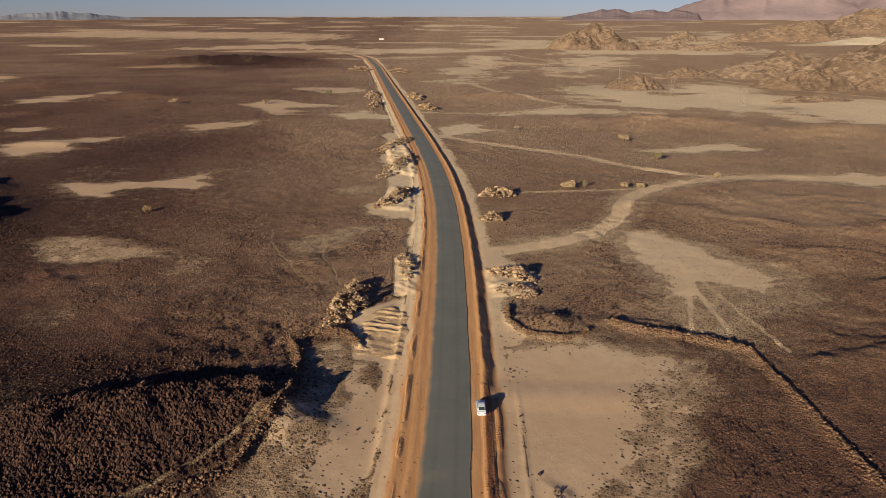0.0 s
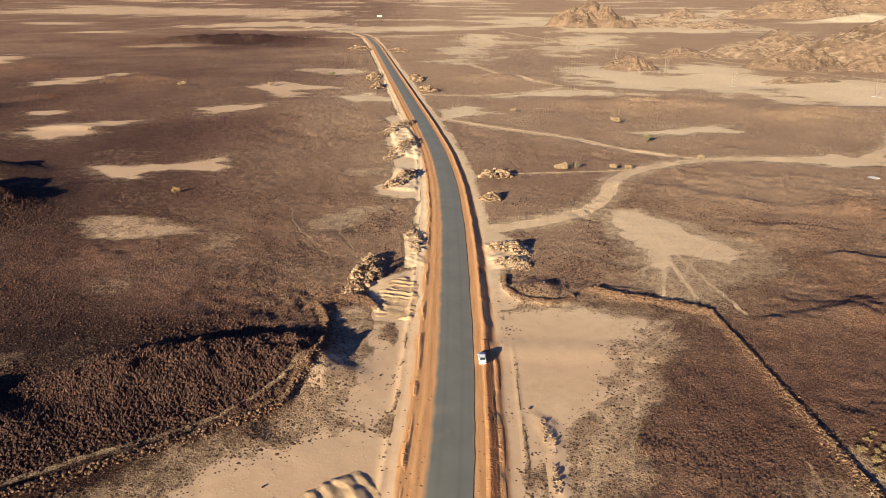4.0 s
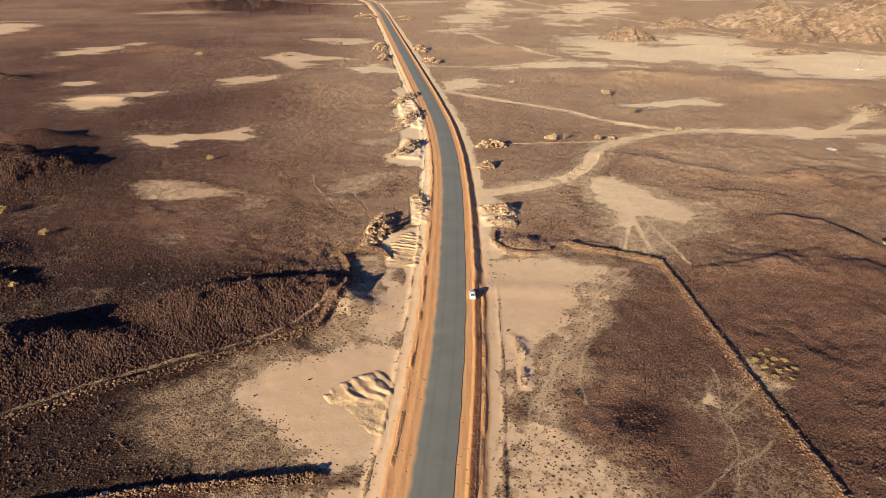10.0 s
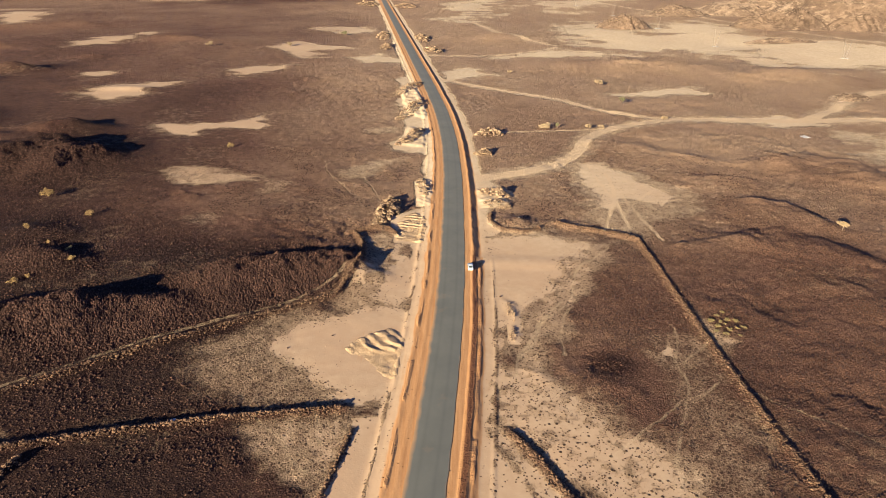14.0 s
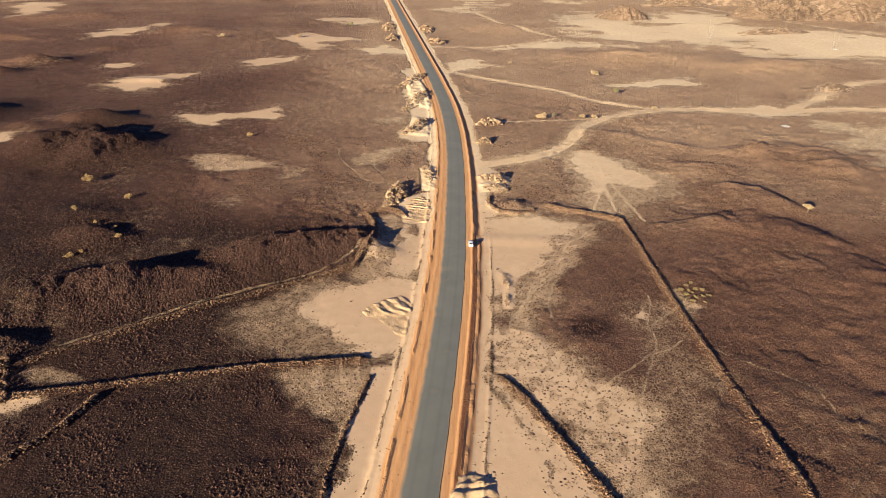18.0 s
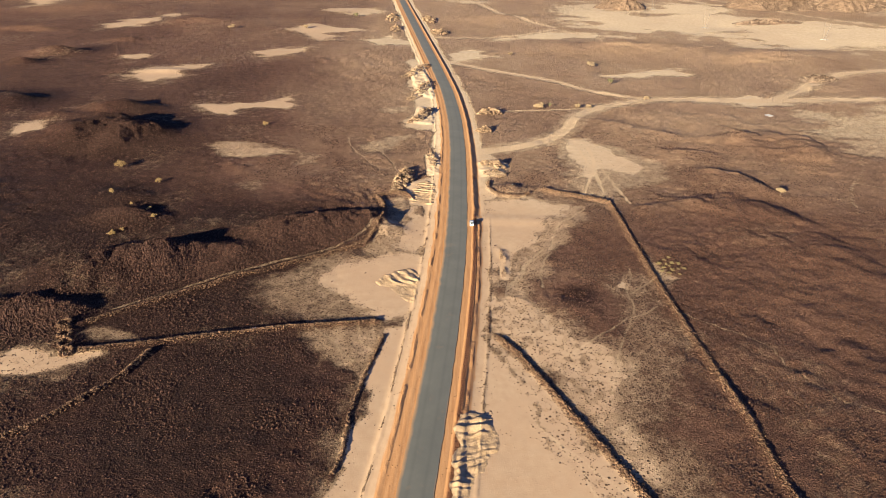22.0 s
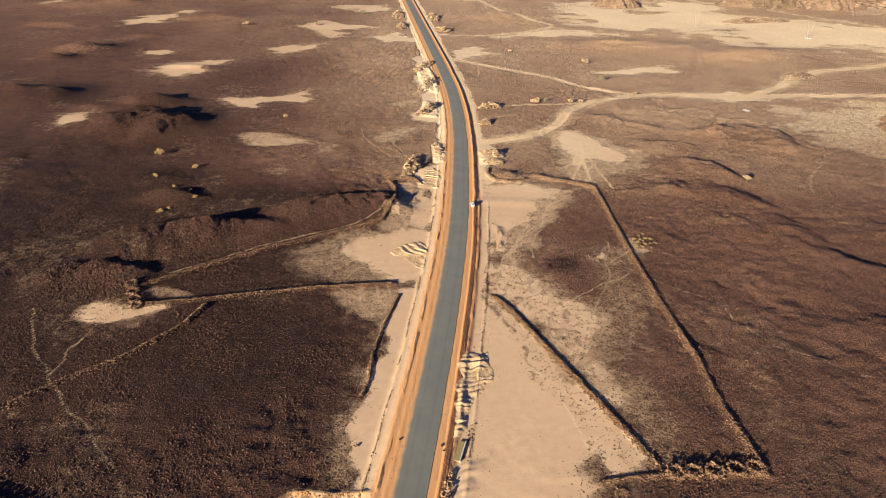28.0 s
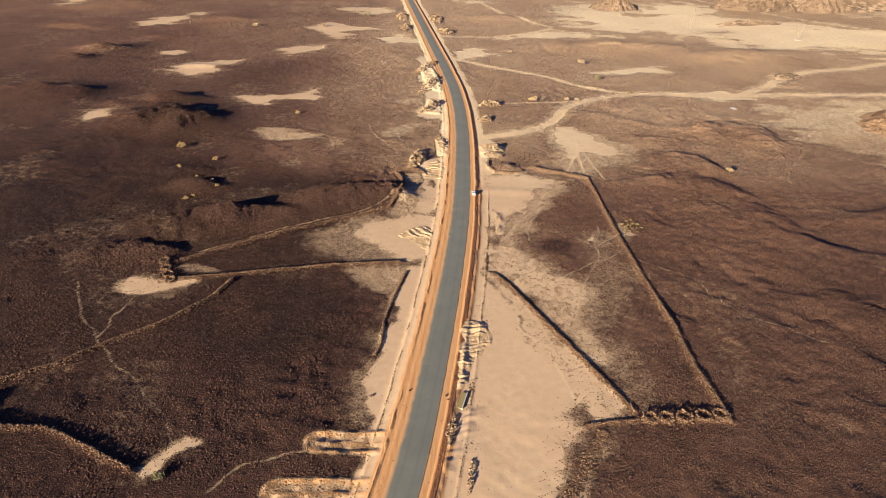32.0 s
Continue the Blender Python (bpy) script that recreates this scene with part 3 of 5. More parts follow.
def ground_material():
    m, n, l, b = material("stony_desert")
    q = Nodes(m)
    sand, dirt_and_shade, track = q.attr("sand"), q.attr("dirt_and_shade"), q.attr("track")
    fine, mid, wide = q.noise(2.6, 4, 0.7), q.noise(0.35, 4), q.noise(0.045, 5, 0.55)
    # dark gravel with brown and red tints
    soil_and_shade = q.attr("soil_and_shade")
    dark = q.mix(q.span(mid, 0.35, 0.7), (0.033, 0.0132, 0.0112), (0.094, 0.0400, 0.0315))
    warm = q.mix(q.span(mid, 0.35, 0.7), (0.213, 0.111, 0.074), (0.322, 0.175, 0.114))
    tan = q.mix(q.span(wide, 0.35, 0.7), (0.395, 0.262, 0.160), (0.53, 0.362, 0.230))
    stony = q.span(soil_and_shade, 0.7, 1.9, 1.0, 0.3)
    gravel = q.mix(q.span(soil_and_shade, 0, 1), dark, warm)
    gravel = q.mix(q.span(soil_and_shade, 1, 2), gravel, tan)
    # near black for black rock and for the mounds' painted shadow
    gravel = q.mix(q.span(soil_and_shade, -1, 0, 1, 0), gravel, (0.020, 0.0084, 0.0074))
    gravel = q.mix(q.math("MULTIPLY", q.span(wide, 0.45, 0.66, 0, 0.25), q.span(soil_and_shade, -0.5, 0.6, 0.2, 1.0)), gravel, (0.16, 0.080, 0.053))
    gravel = q.mix(q.math("MULTIPLY", q.span(fine, 0.52, 0.72, 0, 0.5), q.span(soil_and_shade, -0.5, 0.6, 0.2, 1.0)), gravel, (0.22, 0.118, 0.079))
    # dark desert varnish in blotches
    blotch = q.noise(0.13, 5, 0.68)
    gravel = q.mix(q.math("MULTIPLY", q.span(blotch, 0.50, 0.68, 0, 0.45), stony), gravel, (0.034, 0.0165, 0.014))
    # cobbles of many tints on darker earth, with shade painted into the gaps
    away, tint = q.cobbles(1.9)
    dome = q.span(away, 0.10, 0.52, 1.0, 0.0)
    cobble = q.mix(tint, q.mix(0.5, gravel, (0.016, 0.0075, 0.0065)), q.mix(q.span(tint, 0.7, 1.0, 0.25, 0.62), gravel, (0.42, 0.235, 0.165)))
    gravel = q.mix(stony, gravel, q.mix(dome, q.mix(0.5, gravel, (0.015, 0.007, 0.006)), cobble))
    pale = q.mix(q.span(mid, 0.3, 0.7), (0.475, 0.325, 0.202), (0.565, 0.41, 0.265))
    pale = q.mix(q.span(wide, 0.35, 0.7), pale, (0.515, 0.350, 0.220))
    pale = q.mix(q.span(soil_and_shade, 1.3, 2.0), pale, q.mix(q.span(mid, 0.3, 0.7), (0.57, 0.43, 0.272), (0.68, 0.54, 0.36)))
    edge = q.math("ADD", q.math("MULTIPLY", fine, 0.5), q.math("MULTIPLY", mid, 0.5))
    fac = q.span(q.math("ADD", sand, q.span(edge, 0.3, 0.7, -0.26, 0.26)), 0.16, 0.58)
    colour = q.mix(fac, gravel, pale)
    # single stones: thick on the gravel, thinning out over the sand
    gap, own = q.pebbles(1.75)
    gap2, own2 = q.pebbles(1.0)
    reach = q.span(sand, 0.0, 1.0, 0.52, 0.24)
    lone = q.math("MULTIPLY", q.span(q.math("SUBTRACT", own, q.math("ADD", q.math("MULTIPLY", sand, 0.98), 0.03)), -0.02, 0.02), q.span(q.math("SUBTRACT", gap, reach), -0.10, 0.05, 1.0, 0.0))
    lone2 = q.math("MULTIPLY", q.span(q.math("SUBTRACT", own2, q.math("ADD", q.math("MULTIPLY", sand, 1.0), 0.10)), -0.02, 0.02), q.span(q.math("SUBTRACT", gap2, reach), -0.14, 0.02, 0.95, 0.0))
    spots = q.math("MULTIPLY", q.math("MAXIMUM", lone, lone2), q.math("MULTIPLY", q.span(soil_and_shade, 1.3, 2.0, 0.92, 0.25), q.span(sand, 0.10, 0.30, 0.22, 1.0)))
    stone = q.mix(own, (0.040, 0.021, 0.016), (0.15, 0.085, 0.055))
    colour = q.mix(spots, colour, stone)
    # hoof trails, thickest along the sand's margins
    web = q.math("MAXIMUM", q.span(q.trails(0.075), 0.0, 0.020, 0.8, 0.0), q.span(q.trails(0.17), 0.0, 0.030, 0.7, 0.0))
    worn = q.math("MULTIPLY", q.span(sand, 0.10, 0.34, 0.06, 0.9), q.span(wide, 0.40, 0.60, 0.1, 1.0))
    worn = q.math("MULTIPLY", q.math("MULTIPLY", web, worn), q.span(fine, 0.32, 0.6, 0.35, 1.0))
    colour = q.mix(worn, colour, (0.50, 0.35, 0.225))
    path = q.span(q.math("SUBTRACT", track, q.span(edge, 0.3, 0.7, 0.1, 0.6)), -0.15, 0.2)
    colour = q.mix(path, colour, q.mix(fine, (0.54, 0.385, 0.235), (0.66, 0.495, 0.32)))
    # graded fill beside the road, streaked along it, with red-brown ridges and their painted shade
    streak = n.new("ShaderNodeMapping")
    streak.inputs["Scale"].default_value = (1.0, 0.06, 1.0)
    l.new(q.coord, streak.inputs["Vector"])
    lines = q.noise(1.6, 4, 0.65, streak.outputs[0])
    orange = q.mix(q.span(lines, 0.3, 0.7), (0.47, 0.235, 0.10), (0.62, 0.35, 0.165))
    orange = q.mix(q.span(fine, 0.45, 0.8, 0, 0.4), orange, (0.40, 0.19, 0.08))
    orange = q.mix(q.span(q.math("ADD", dirt_and_shade, q.span(lines, 0.3, 0.7, -0.2, 0.2)), 1.1, 1.5, 0, 0.85), orange, (0.26, 0.105, 0.05))
    fill = q.span(q.math("SUBTRACT", dirt_and_shade, q.span(q.math("ADD", q.math("MULTIPLY", lines, 0.6), q.math("MULTIPLY", edge, 0.4)), 0.3, 0.7, 0.2, 0.75)), -0.2, 0.2)
    colour = q.mix(fill, colour, orange)
    l.new(colour, b.inputs["Base Color"])
    b.inputs["Specular IOR Level"].default_value = 0.12
    lumps = q.math("ADD", q.math("MULTIPLY", q.noise(1.3, 4, 0.8), 1.5), q.math("ADD", q.math("MULTIPLY", spots, 0.18), q.math("MULTIPLY", q.math("MULTIPLY", dome, tint), 1.0)))
    lumps = q.math("ADD", lumps, q.math("MULTIPLY", q.noise(0.24, 4, 0.6), 2.4))
    calm = q.span(q.math("MAXIMUM", q.math("MAXIMUM", fac, path), fill), 0, 1, 1.0, 0.02)
    calm = q.math("MAXIMUM", calm, q.math("MAXIMUM", q.math("MULTIPLY", spots, 0.6), q.span(dirt_and_shade, 1.0, 1.4, 0.0, 0.4)))
    q.bump(q.math("MULTIPLY", lumps, q.math("MULTIPLY", calm, q.span(stony, 0.3, 1.0, 0.6, 1.0))), 1.0, 0.8, b)
    return m


def asphalt_material():
    m, n, l, b = material("asphalt", 0.8)
    q = Nodes(m)
    side, grit = q.attr("side"), q.noise(9, 4, 0.7)
    tone = q.mix(q.span(q.noise(0.12, 4), 0.35, 0.65), (0.120, 0.126, 0.110), (0.150, 0.154, 0.132))
    tone = q.mix(q.span(grit, 0.35, 0.75, 0, 0.35), tone, (0.19, 0.185, 0.155))
    # darker wheel lines and a crown seam
    wheel = q.math("ABSOLUTE", q.math("SUBTRACT", q.math("ABSOLUTE", side, 0), 0.42), 0)
    tone = q.mix(q.span(wheel, 0.0, 0.16, 0.25, 0.0), tone, (0.085, 0.09, 0.082))
    dust = q.math("ADD", q.span(side, -1.0, -0.74, 0.85, 0.0), q.span(side, 0.90, 1.0, 0.0, 0.3))
    dust = q.math("SUBTRACT", dust, q.span(q.noise(0.25, 4, 0.5), 0.3, 0.7, 0.1, 0.45))
    tone = q.mix(q.span(dust, -0.15, 0.55), tone, (0.46, 0.27, 0.13))
    l.new(tone, b.inputs["Base Color"])
    q.bump(grit, 0.4, 0.03, b)
    return m


def stone_material(name, dark, light, accent):
    m, n, l, b = material(name, 0.9)
    q = Nodes(m)
    g = n.new("ShaderNodeNewGeometry")
    o = n.new("ShaderNodeObjectInfo")
    pick = q.math("FRACT", q.math("ADD", g.outputs["Random Per Island"], o.outputs["Random"]), 0)
    c = q.mix(q.math("POWER", pick, 1.7), dark, light)
    c = q.mix(q.span(q.noise(2.5, 4, 0.7), 0.45, 0.75), c, accent)
    l.new(c, b.inputs["Base Color"])
    b.inputs["Specular IOR Level"].default_value = 0.2
    q.bump(q.noise(7, 4, 0.7), 0.6, 0.08, b)
    return m


def paint(name, colour, rough=0.5, metal=0.0, wear=0.12, scale=3.0):
    m, n, l, b = material(name, rough, metal)
    q = Nodes(m)
    darker = tuple(c * (1 - wear) for c in colour)
    l.new(q.mix(q.span(q.noise(scale, 4, 0.65), 0.35, 0.7), darker, colour), b.inputs["Base Color"])
    return m


GROUND = ground_material()
ASPHALT = asphalt_material()
BASALT = stone_material("dark_stone", (0.022, 0.0108, 0.0088), (0.105, 0.055, 0.038), (0.050, 0.026, 0.019))
WALLSTONE = stone_material("wall_stone", (0.050, 0.027, 0.018), (0.25, 0.150, 0.090), (0.20, 0.12, 0.073))
RUBBLE = stone_material("pale_rubble", (0.13, 0.085, 0.055), (0.42, 0.295, 0.185), (0.30, 0.20, 0.12))


# ---- building helpers ----
def mesh_from(name, verts, faces, mat, smooth=False):
    me = bpy.data.meshes.new(name)
    me.from_pydata(verts, [], faces)
    me.materials.append(mat)
    if smooth:
        me.polygons.foreach_set("use_smooth", np.ones(len(me.polygons), bool))
    me.update()
    return me


def fast_mesh(name, verts, faces, mat, smooth=False):
    """A mesh from arrays; all faces have the same number of corners."""
    me = bpy.data.meshes.new(name)
    k = faces.shape[1]
    me.vertices.add(len(verts))
    me.vertices.foreach_set("co", verts.astype(np.float32).ravel())
    me.loops.add(faces.size)
    me.loops.foreach_set("vertex_index", faces.astype(np.int32).ravel())
    me.polygons.add(len(faces))
    me.polygons.foreach_set("loop_start", np.arange(0, faces.size, k, dtype=np.int32))
    me.polygons.foreach_set("use_smooth", np.full(len(faces), smooth, bool))
    me.materials.append(mat)
    me.update(calc_edges=True)
    me.validate()
    return me


def part(name, bm, mat, parent, label=""):
    me = bpy.data.meshes.new(name)
    bm.to_mesh(me)
    bm.free()
    me.materials.append(mat)
    ob = new(name, me)
    ob.parent = parent
    return tagged(ob, label)


def thing(name, at, label, category, group="", kind="", turn=0):
    ob = new(name)
    ob.matrix_world = pose(*at, 0, 0, turn)
    return tagged(ob, label, category, group, kind)


# ---- ground ----
def steps(first, limit, growth, cap=1e9):
    out, v, d = [], 0.0, first
    while v < limit:
        out.append(v)
        v += d
        d = min(d * growth, cap)
    return out + [limit]


# lightness of the gravel, with painted shade and haze, on a coarse net of the plain, -1 black to 2 tan; rows go north
TINT_X, TINT_Y = [-300, -150, -70, -20, 25, 80, 160, 300], [-80, 0, 70, 150, 260, 420, 900]
# painted in as well: shade and lens falloff westward, haze northward
TINTS = [
    [-0.5, -0.5, -0.1, 0.3, 0.9, 0.65, 0.6, 0.6],
    [-0.55, -0.6, -0.3, 0.3, 1.0, 0.7, 0.6, 0.6],
    [-0.8, -0.95, -0.6, 0.8, 1.15, 1.0, 1.0, 1.05],
    [0.1, 0.25, 1.35, 1.7, 1.6, 1.45, 1.4, 1.5],
    [0.5, 0.75, 1.5, 1.8, 1.8, 1.8, 1.85, 1.95],
    [0.9, 1.2, 1.9, 2.0, 2.0, 2.0, 2.0, 2.0],
    [1.4, 1.7, 2.0, 2.0, 2.0, 2.0, 2.0, 2.0],
]


def tint(x, y):
    """The net's value at each point, smoothly blended."""
    table = np.array(TINTS)
    u = np.clip(np.interp(x, TINT_X, np.arange(len(TINT_X))), 0, len(TINT_X) - 1.001)
    v = np.clip(np.interp(y, TINT_Y, np.arange(len(TINT_Y))), 0, len(TINT_Y) - 1.001)
    i, j = u.astype(int), v.astype(int)
    a, b = ramp(u - i, 0, 1), ramp(v - j, 0, 1)
    low = table[j, i] * (1 - a) + table[j, i + 1] * a
    high = table[j + 1, i] * (1 - a) + table[j + 1, i + 1] * a
    return low * (1 - b) + high * b


def masks(x, y):
    """Where the ground is sand, orange road fill, trodden track, and how light its gravel is, painted shade included; 0
    to 1.
    """
    s = x - road_x(y)
    wx = x + (fbm(x, y, 9, 4, 40) - 0.5) * 8 + (fbm(x, y, 40, 3, 44) - 0.5) * 5
    wy = y + (fbm(x, y, 9, 4, 50) - 0.5) * 8 + (fbm(x, y, 40, 3, 54) - 0.5) * 5
    wisp = fbm(x * 0.45 + y * 0.1, y, 11, 5, 58)
    sand = np.zeros(len(x))
    for strength, soft, pts in SAND:
        i = near(x, y, pts, soft * 5 + 14)
        if not len(i):
            continue
        spread = 1.9 if abs(pts[0][0]) < 95 and pts[0][1] < 215 else 4.8
        d = inside(wx[i], wy[i], pts) + (wisp[i] - 0.5) * soft * spread
        if soft >= 16:
            d = d - 1.6 * soft * ramp(fbm(x[i] * 0.35, y[i], 70, 4, 59), 0.45, 0.75)
        sand[i] = np.maximum(sand[i], np.maximum(strength * (ramp(d, -soft * 0.8, soft * 1.5) if strength > 0.8 else ramp(d, -soft * 1.1, soft * 0.6)), 0.27 * strength * ramp(d, -soft * 3.4, soft * 0.6)))
    # sandy drifts of the far plain, in long thin bands
    r = np.hypot(x, y)
    drift = ramp(fbm(x * 0.35, y, 90, 4, 60), 0.56, 0.74) * ramp(r, 600, 1300) * 0.75
    sand = np.maximum(sand, drift)
    sand = np.maximum(sand, 0.16 * ramp(fbm(x, y, 26, 3, 63), 0.5, 0.7))
    track = np.zeros(len(x))
    for half, strength, pts in TRACKS:
        line = [tuple(p) for p in smooth_line(pts, 6.0)] + [pts[-1]]
        i = near(x, y, pts, half * 4 + 6)
        if not len(i):
            continue
        d = off_line(x[i] + (grain(x[i], y[i], 5, 70) - 0.5) * half * 0.7, y[i] + (grain(x[i], y[i], 5, 71) - 0.5) * half * 0.7, line)
        track[i] = np.maximum(track[i], strength * (1 - ramp(d, half * 0.7, half * 1.5)))
        if half > 0.8:
            sand[i] = np.maximum(sand[i], 0.42 * strength * (1 - ramp(d, half, half * 4 + 4 * wisp[i])))
    for pts in PATHS:
        i = near(x, y, pts, 6)
        if not len(i):
            continue
        d = off_line(x[i] + (fbm(x[i], y[i], 8, 3, 72) - 0.5) * 3, y[i] + (fbm(x[i], y[i], 8, 3, 73) - 0.5) * 3, pts)
        track[i] = np.maximum(track[i], 0.41 * (1 - ramp(d, 0.15, 0.75)))
    wob = (fbm(x, y, 7, 3, 80) - 0.5) * 2.2
    onroad = (y < 1250)
    dirt_and_shade = onroad * (1 - ramp(np.where(s < 0, -s - 0.7, s * np.where(y < 100, 0.84, 1.0)) + wob * 0.6, 6.6, 8.4))
    verge = onroad * (1 - ramp(np.where(s < 0, -s, s) + wob * 2, 10.5, 14.5)) * 0.9
    w1 = (fbm(y * 0, y, 11, 3, 21) - 0.5) * 1.0
    sand = np.maximum(sand, verge)
    w2 = (fbm(y * 0 + 40, y, 8, 3, 27) - 0.5) * 1.2
    # red-brown bands paint the shaded sides of the right-hand ridges and bank
    dirt_and_shade = dirt_and_shade + onroad * (y < 104) * 0.7 * (np.exp(-((s - 7.1 - w1 * 0.4) / 0.7) ** 2) + np.exp(-((s - 9.2 - w2 * 0.5) / 0.8) ** 2))
    dirt_and_shade = dirt_and_shade + onroad * (y >= 104) * 0.9 * np.exp(-((s - 8.3 - w1 * 0.4) / 1.2) ** 2)
    dirt_and_shade = dirt_and_shade + onroad * 0.30 * np.exp(-((s + 7.9 + w1 * 0.5) / 0.7) ** 2) * ramp(grain(x, y * 0.3, 1.5, 83), 0.2, 0.6)
    seams = np.exp(-((s + 10.9 + w2 * 0.5) / 0.5) ** 2) * 0.55 + np.exp(-((s - 12.8 - w2 * 0.4) / 0.3) ** 2) * 0.6 * (y < 100)
    sand = sand * (1 - onroad * seams * ramp(grain(x, y * 0.35, 1.4, 81), 0.1, 0.6))
    for t in TRENCHES:
        i = near(x, y, [(t[0], t[2]), (t[1], t[2])], 8)
        if not len(i):
            continue
        bank, within = trench_bank(x[i], y[i], t)
        sand[i] = np.maximum(sand[i], (0.62 - 0.2 * grain(x[i], y[i], 1.5, 85)) * (1 - ramp(within, 0.2, 1.8)) * (x[i] < t[1]))
        dirt_and_shade[i] = np.maximum(dirt_and_shade[i], 0.4 * (1 - ramp(bank, 0.4, 1.4)) * grain(x[i], y[i], 1.3, 86) + 0.36 * (1 - ramp(within, 0.0, 1.0)))
    for pts, *_ in HEAPS:
        i = near(x, y, pts, 4)
        if not len(i):
            continue
        sand[i] = np.maximum(sand[i], ramp(inside(x[i], y[i], pts), -2.5, 0.5))
    for pts, *_ in TIPPED:
        i = near(x, y, pts, 5)
        if not len(i):
            continue
        close = ramp(inside(x[i], y[i], pts), -3.0, 0.5)
        sand[i], dirt_and_shade[i] = np.maximum(sand[i], close), np.maximum(dirt_and_shade[i], 0.25 * close)
    for pts, half, h in WALLS:
        i = near(x, y, pts, 5)
        if not len(i):
            continue
        sand[i] *= 1 - 0.55 * np.exp(-(off_line(x[i], y[i], pts) / (half * 1.2)) ** 2)
    soil_and_shade = tint(x, y) + (fbm(x, y, 45, 4, 95) - 0.5) * 0.8
    # darken the colour at black rock and where mound shadow is painted
    for cx, cy, rad in ROCK_SHADE_SPOTS:
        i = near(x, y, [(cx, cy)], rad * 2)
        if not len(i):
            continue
        soil_and_shade[i] -= 1.8 * np.exp(-((x[i] - cx) ** 2 + (y[i] - cy) ** 2) / (rad * rad * 0.6))
    return sand, dirt_and_shade, track, np.clip(soil_and_shade, -1, 2)


def ground():
    side = [0.45 * k for k in range(40)]
    v, d = side[-1], 0.5
    while v < 4900:
        v += d
        side.append(v)
        d = d * (1.004 if v < 130 else 1.018 if v < 480 else 1.05)
    lat = np.array([-k for k in side[:0:-1]] + side)
    back = -130 - np.array(steps(1.5, 800, 1.25))[1:][::-1]
    front, v, d = [], -130.0, 0.6
    while v < 4900:
        front.append(v)
        v += d
        d = d if v < 140 else d * (1.006 if v < 420 else 1.03)
    rows = np.concatenate([back, front, [4900]])
    S, Y = np.meshgrid(lat, rows)
    X = S + road_x(Y) * (1 - ramp(np.abs(S), 300, 1500))
    x, y = X.ravel(), Y.ravel()
    z = relief(x, y)
    sand, dirt_and_shade, track, soil_and_shade = masks(x, y)
    ny, nx = S.shape
    k = (np.arange(ny - 1)[:, None] * nx + np.arange(nx - 1)).ravel()
    faces = np.stack([k, k + 1, k + nx + 1, k + nx], 1)
    me = fast_mesh("ground", np.stack([x, y, z], 1), faces, GROUND, True)
    for name, values in (("sand", sand), ("dirt_and_shade", dirt_and_shade), ("track", track), ("soil_and_shade", soil_and_shade)):
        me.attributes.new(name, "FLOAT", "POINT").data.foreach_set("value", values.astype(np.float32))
    return tagged(new("ground", me), "stony brown desert plain with patches of pale sand", "ground", kind="structure")


ground()


def road():
    ys = np.concatenate([np.arange(-300, 420, 2.0), np.arange(420, 1262, 8.0)])
    cx = road_x(ys)
    tx, ty = np.gradient(cx, ys), np.ones(len(ys))
    ln = np.hypot(tx, ty)
    nx, ny = ty / ln, -tx / ln
    cols = [-1.0, -1.0, -0.66, -0.33, 0, 0.33, 0.66, 1.0, 1.0]
    rag = (grain(ys * 0, ys, 4, 90) - 0.5) * 0.22
    verts, side = [], []
    for j, c in enumerate(cols):
        w = HALF * c + (rag if abs(c) == 1 else 0)
        px, py = cx + nx * w, ys + ny * w
        base = plain(px, py)
        zz = base + 0.75 + 0.09 + 0.07 * (1 - c * c) if 0 < j < len(cols) - 1 else base + 0.45
        verts.append(np.stack([px, py, zz + px * 0], 1))
        side.append(np.full(len(ys), c))
    v, k = np.concatenate(verts), len(ys)
    f = [(j * k + i, (j + 1) * k + i, (j + 1) * k + i + 1, j * k + i + 1) for j in range(len(cols) - 1) for i in range(k - 1)]
    me = fast_mesh("road", v, np.array(f), ASPHALT, False)
    me.attributes.new("side", "FLOAT", "POINT").data.foreach_set("value", np.concatenate(side).astype(np.float32))
    return tagged(new("road", me), "two-lane grey asphalt road with dusty edges", "road", kind="structure")


road()


# ---- stones ----
def rock_shape(rng, flat=0.7):
    """A lumpy twenty-sided stone about one metre across: vertices and faces."""
    bm = bmesh.new()
    bmesh.ops.create_icosphere(bm, subdivisions=1, radius=0.5)
    v = np.array([p.co[:] for p in bm.verts]) * (1 + (rng.random((len(bm.verts), 1)) - 0.5) * 0.55)
    v *= np.array([1, 0.6 + 0.4 * rng.random(), flat])
    f = np.array([[p.index for p in q.verts] for q in bm.faces])
    bm.free()
    return v, f


rng = np.random.default_rng(7)
ROCKS = [rock_shape(rng) for _ in range(8)]
OCTA_V = np.array([(0.5, 0, 0), (0, 0.5, 0), (-0.5, 0, 0), (0, -0.5, 0), (0, 0, 0.42), (0, 0, -0.3)])
OCTA_F = np.array([(0, 1, 4), (1, 2, 4), (2, 3, 4), (3, 0, 4), (1, 0, 5), (2, 1, 5), (3, 2, 5), (0, 3, 5)])


def rock_meshes(mat, name):
    return [fast_mesh(name, v, f, mat) for v, f in ROCKS]


WALL_ROCKS = rock_meshes(WALLSTONE, "stone")
PALE_ROCKS = rock_meshes(RUBBLE, "boulder")


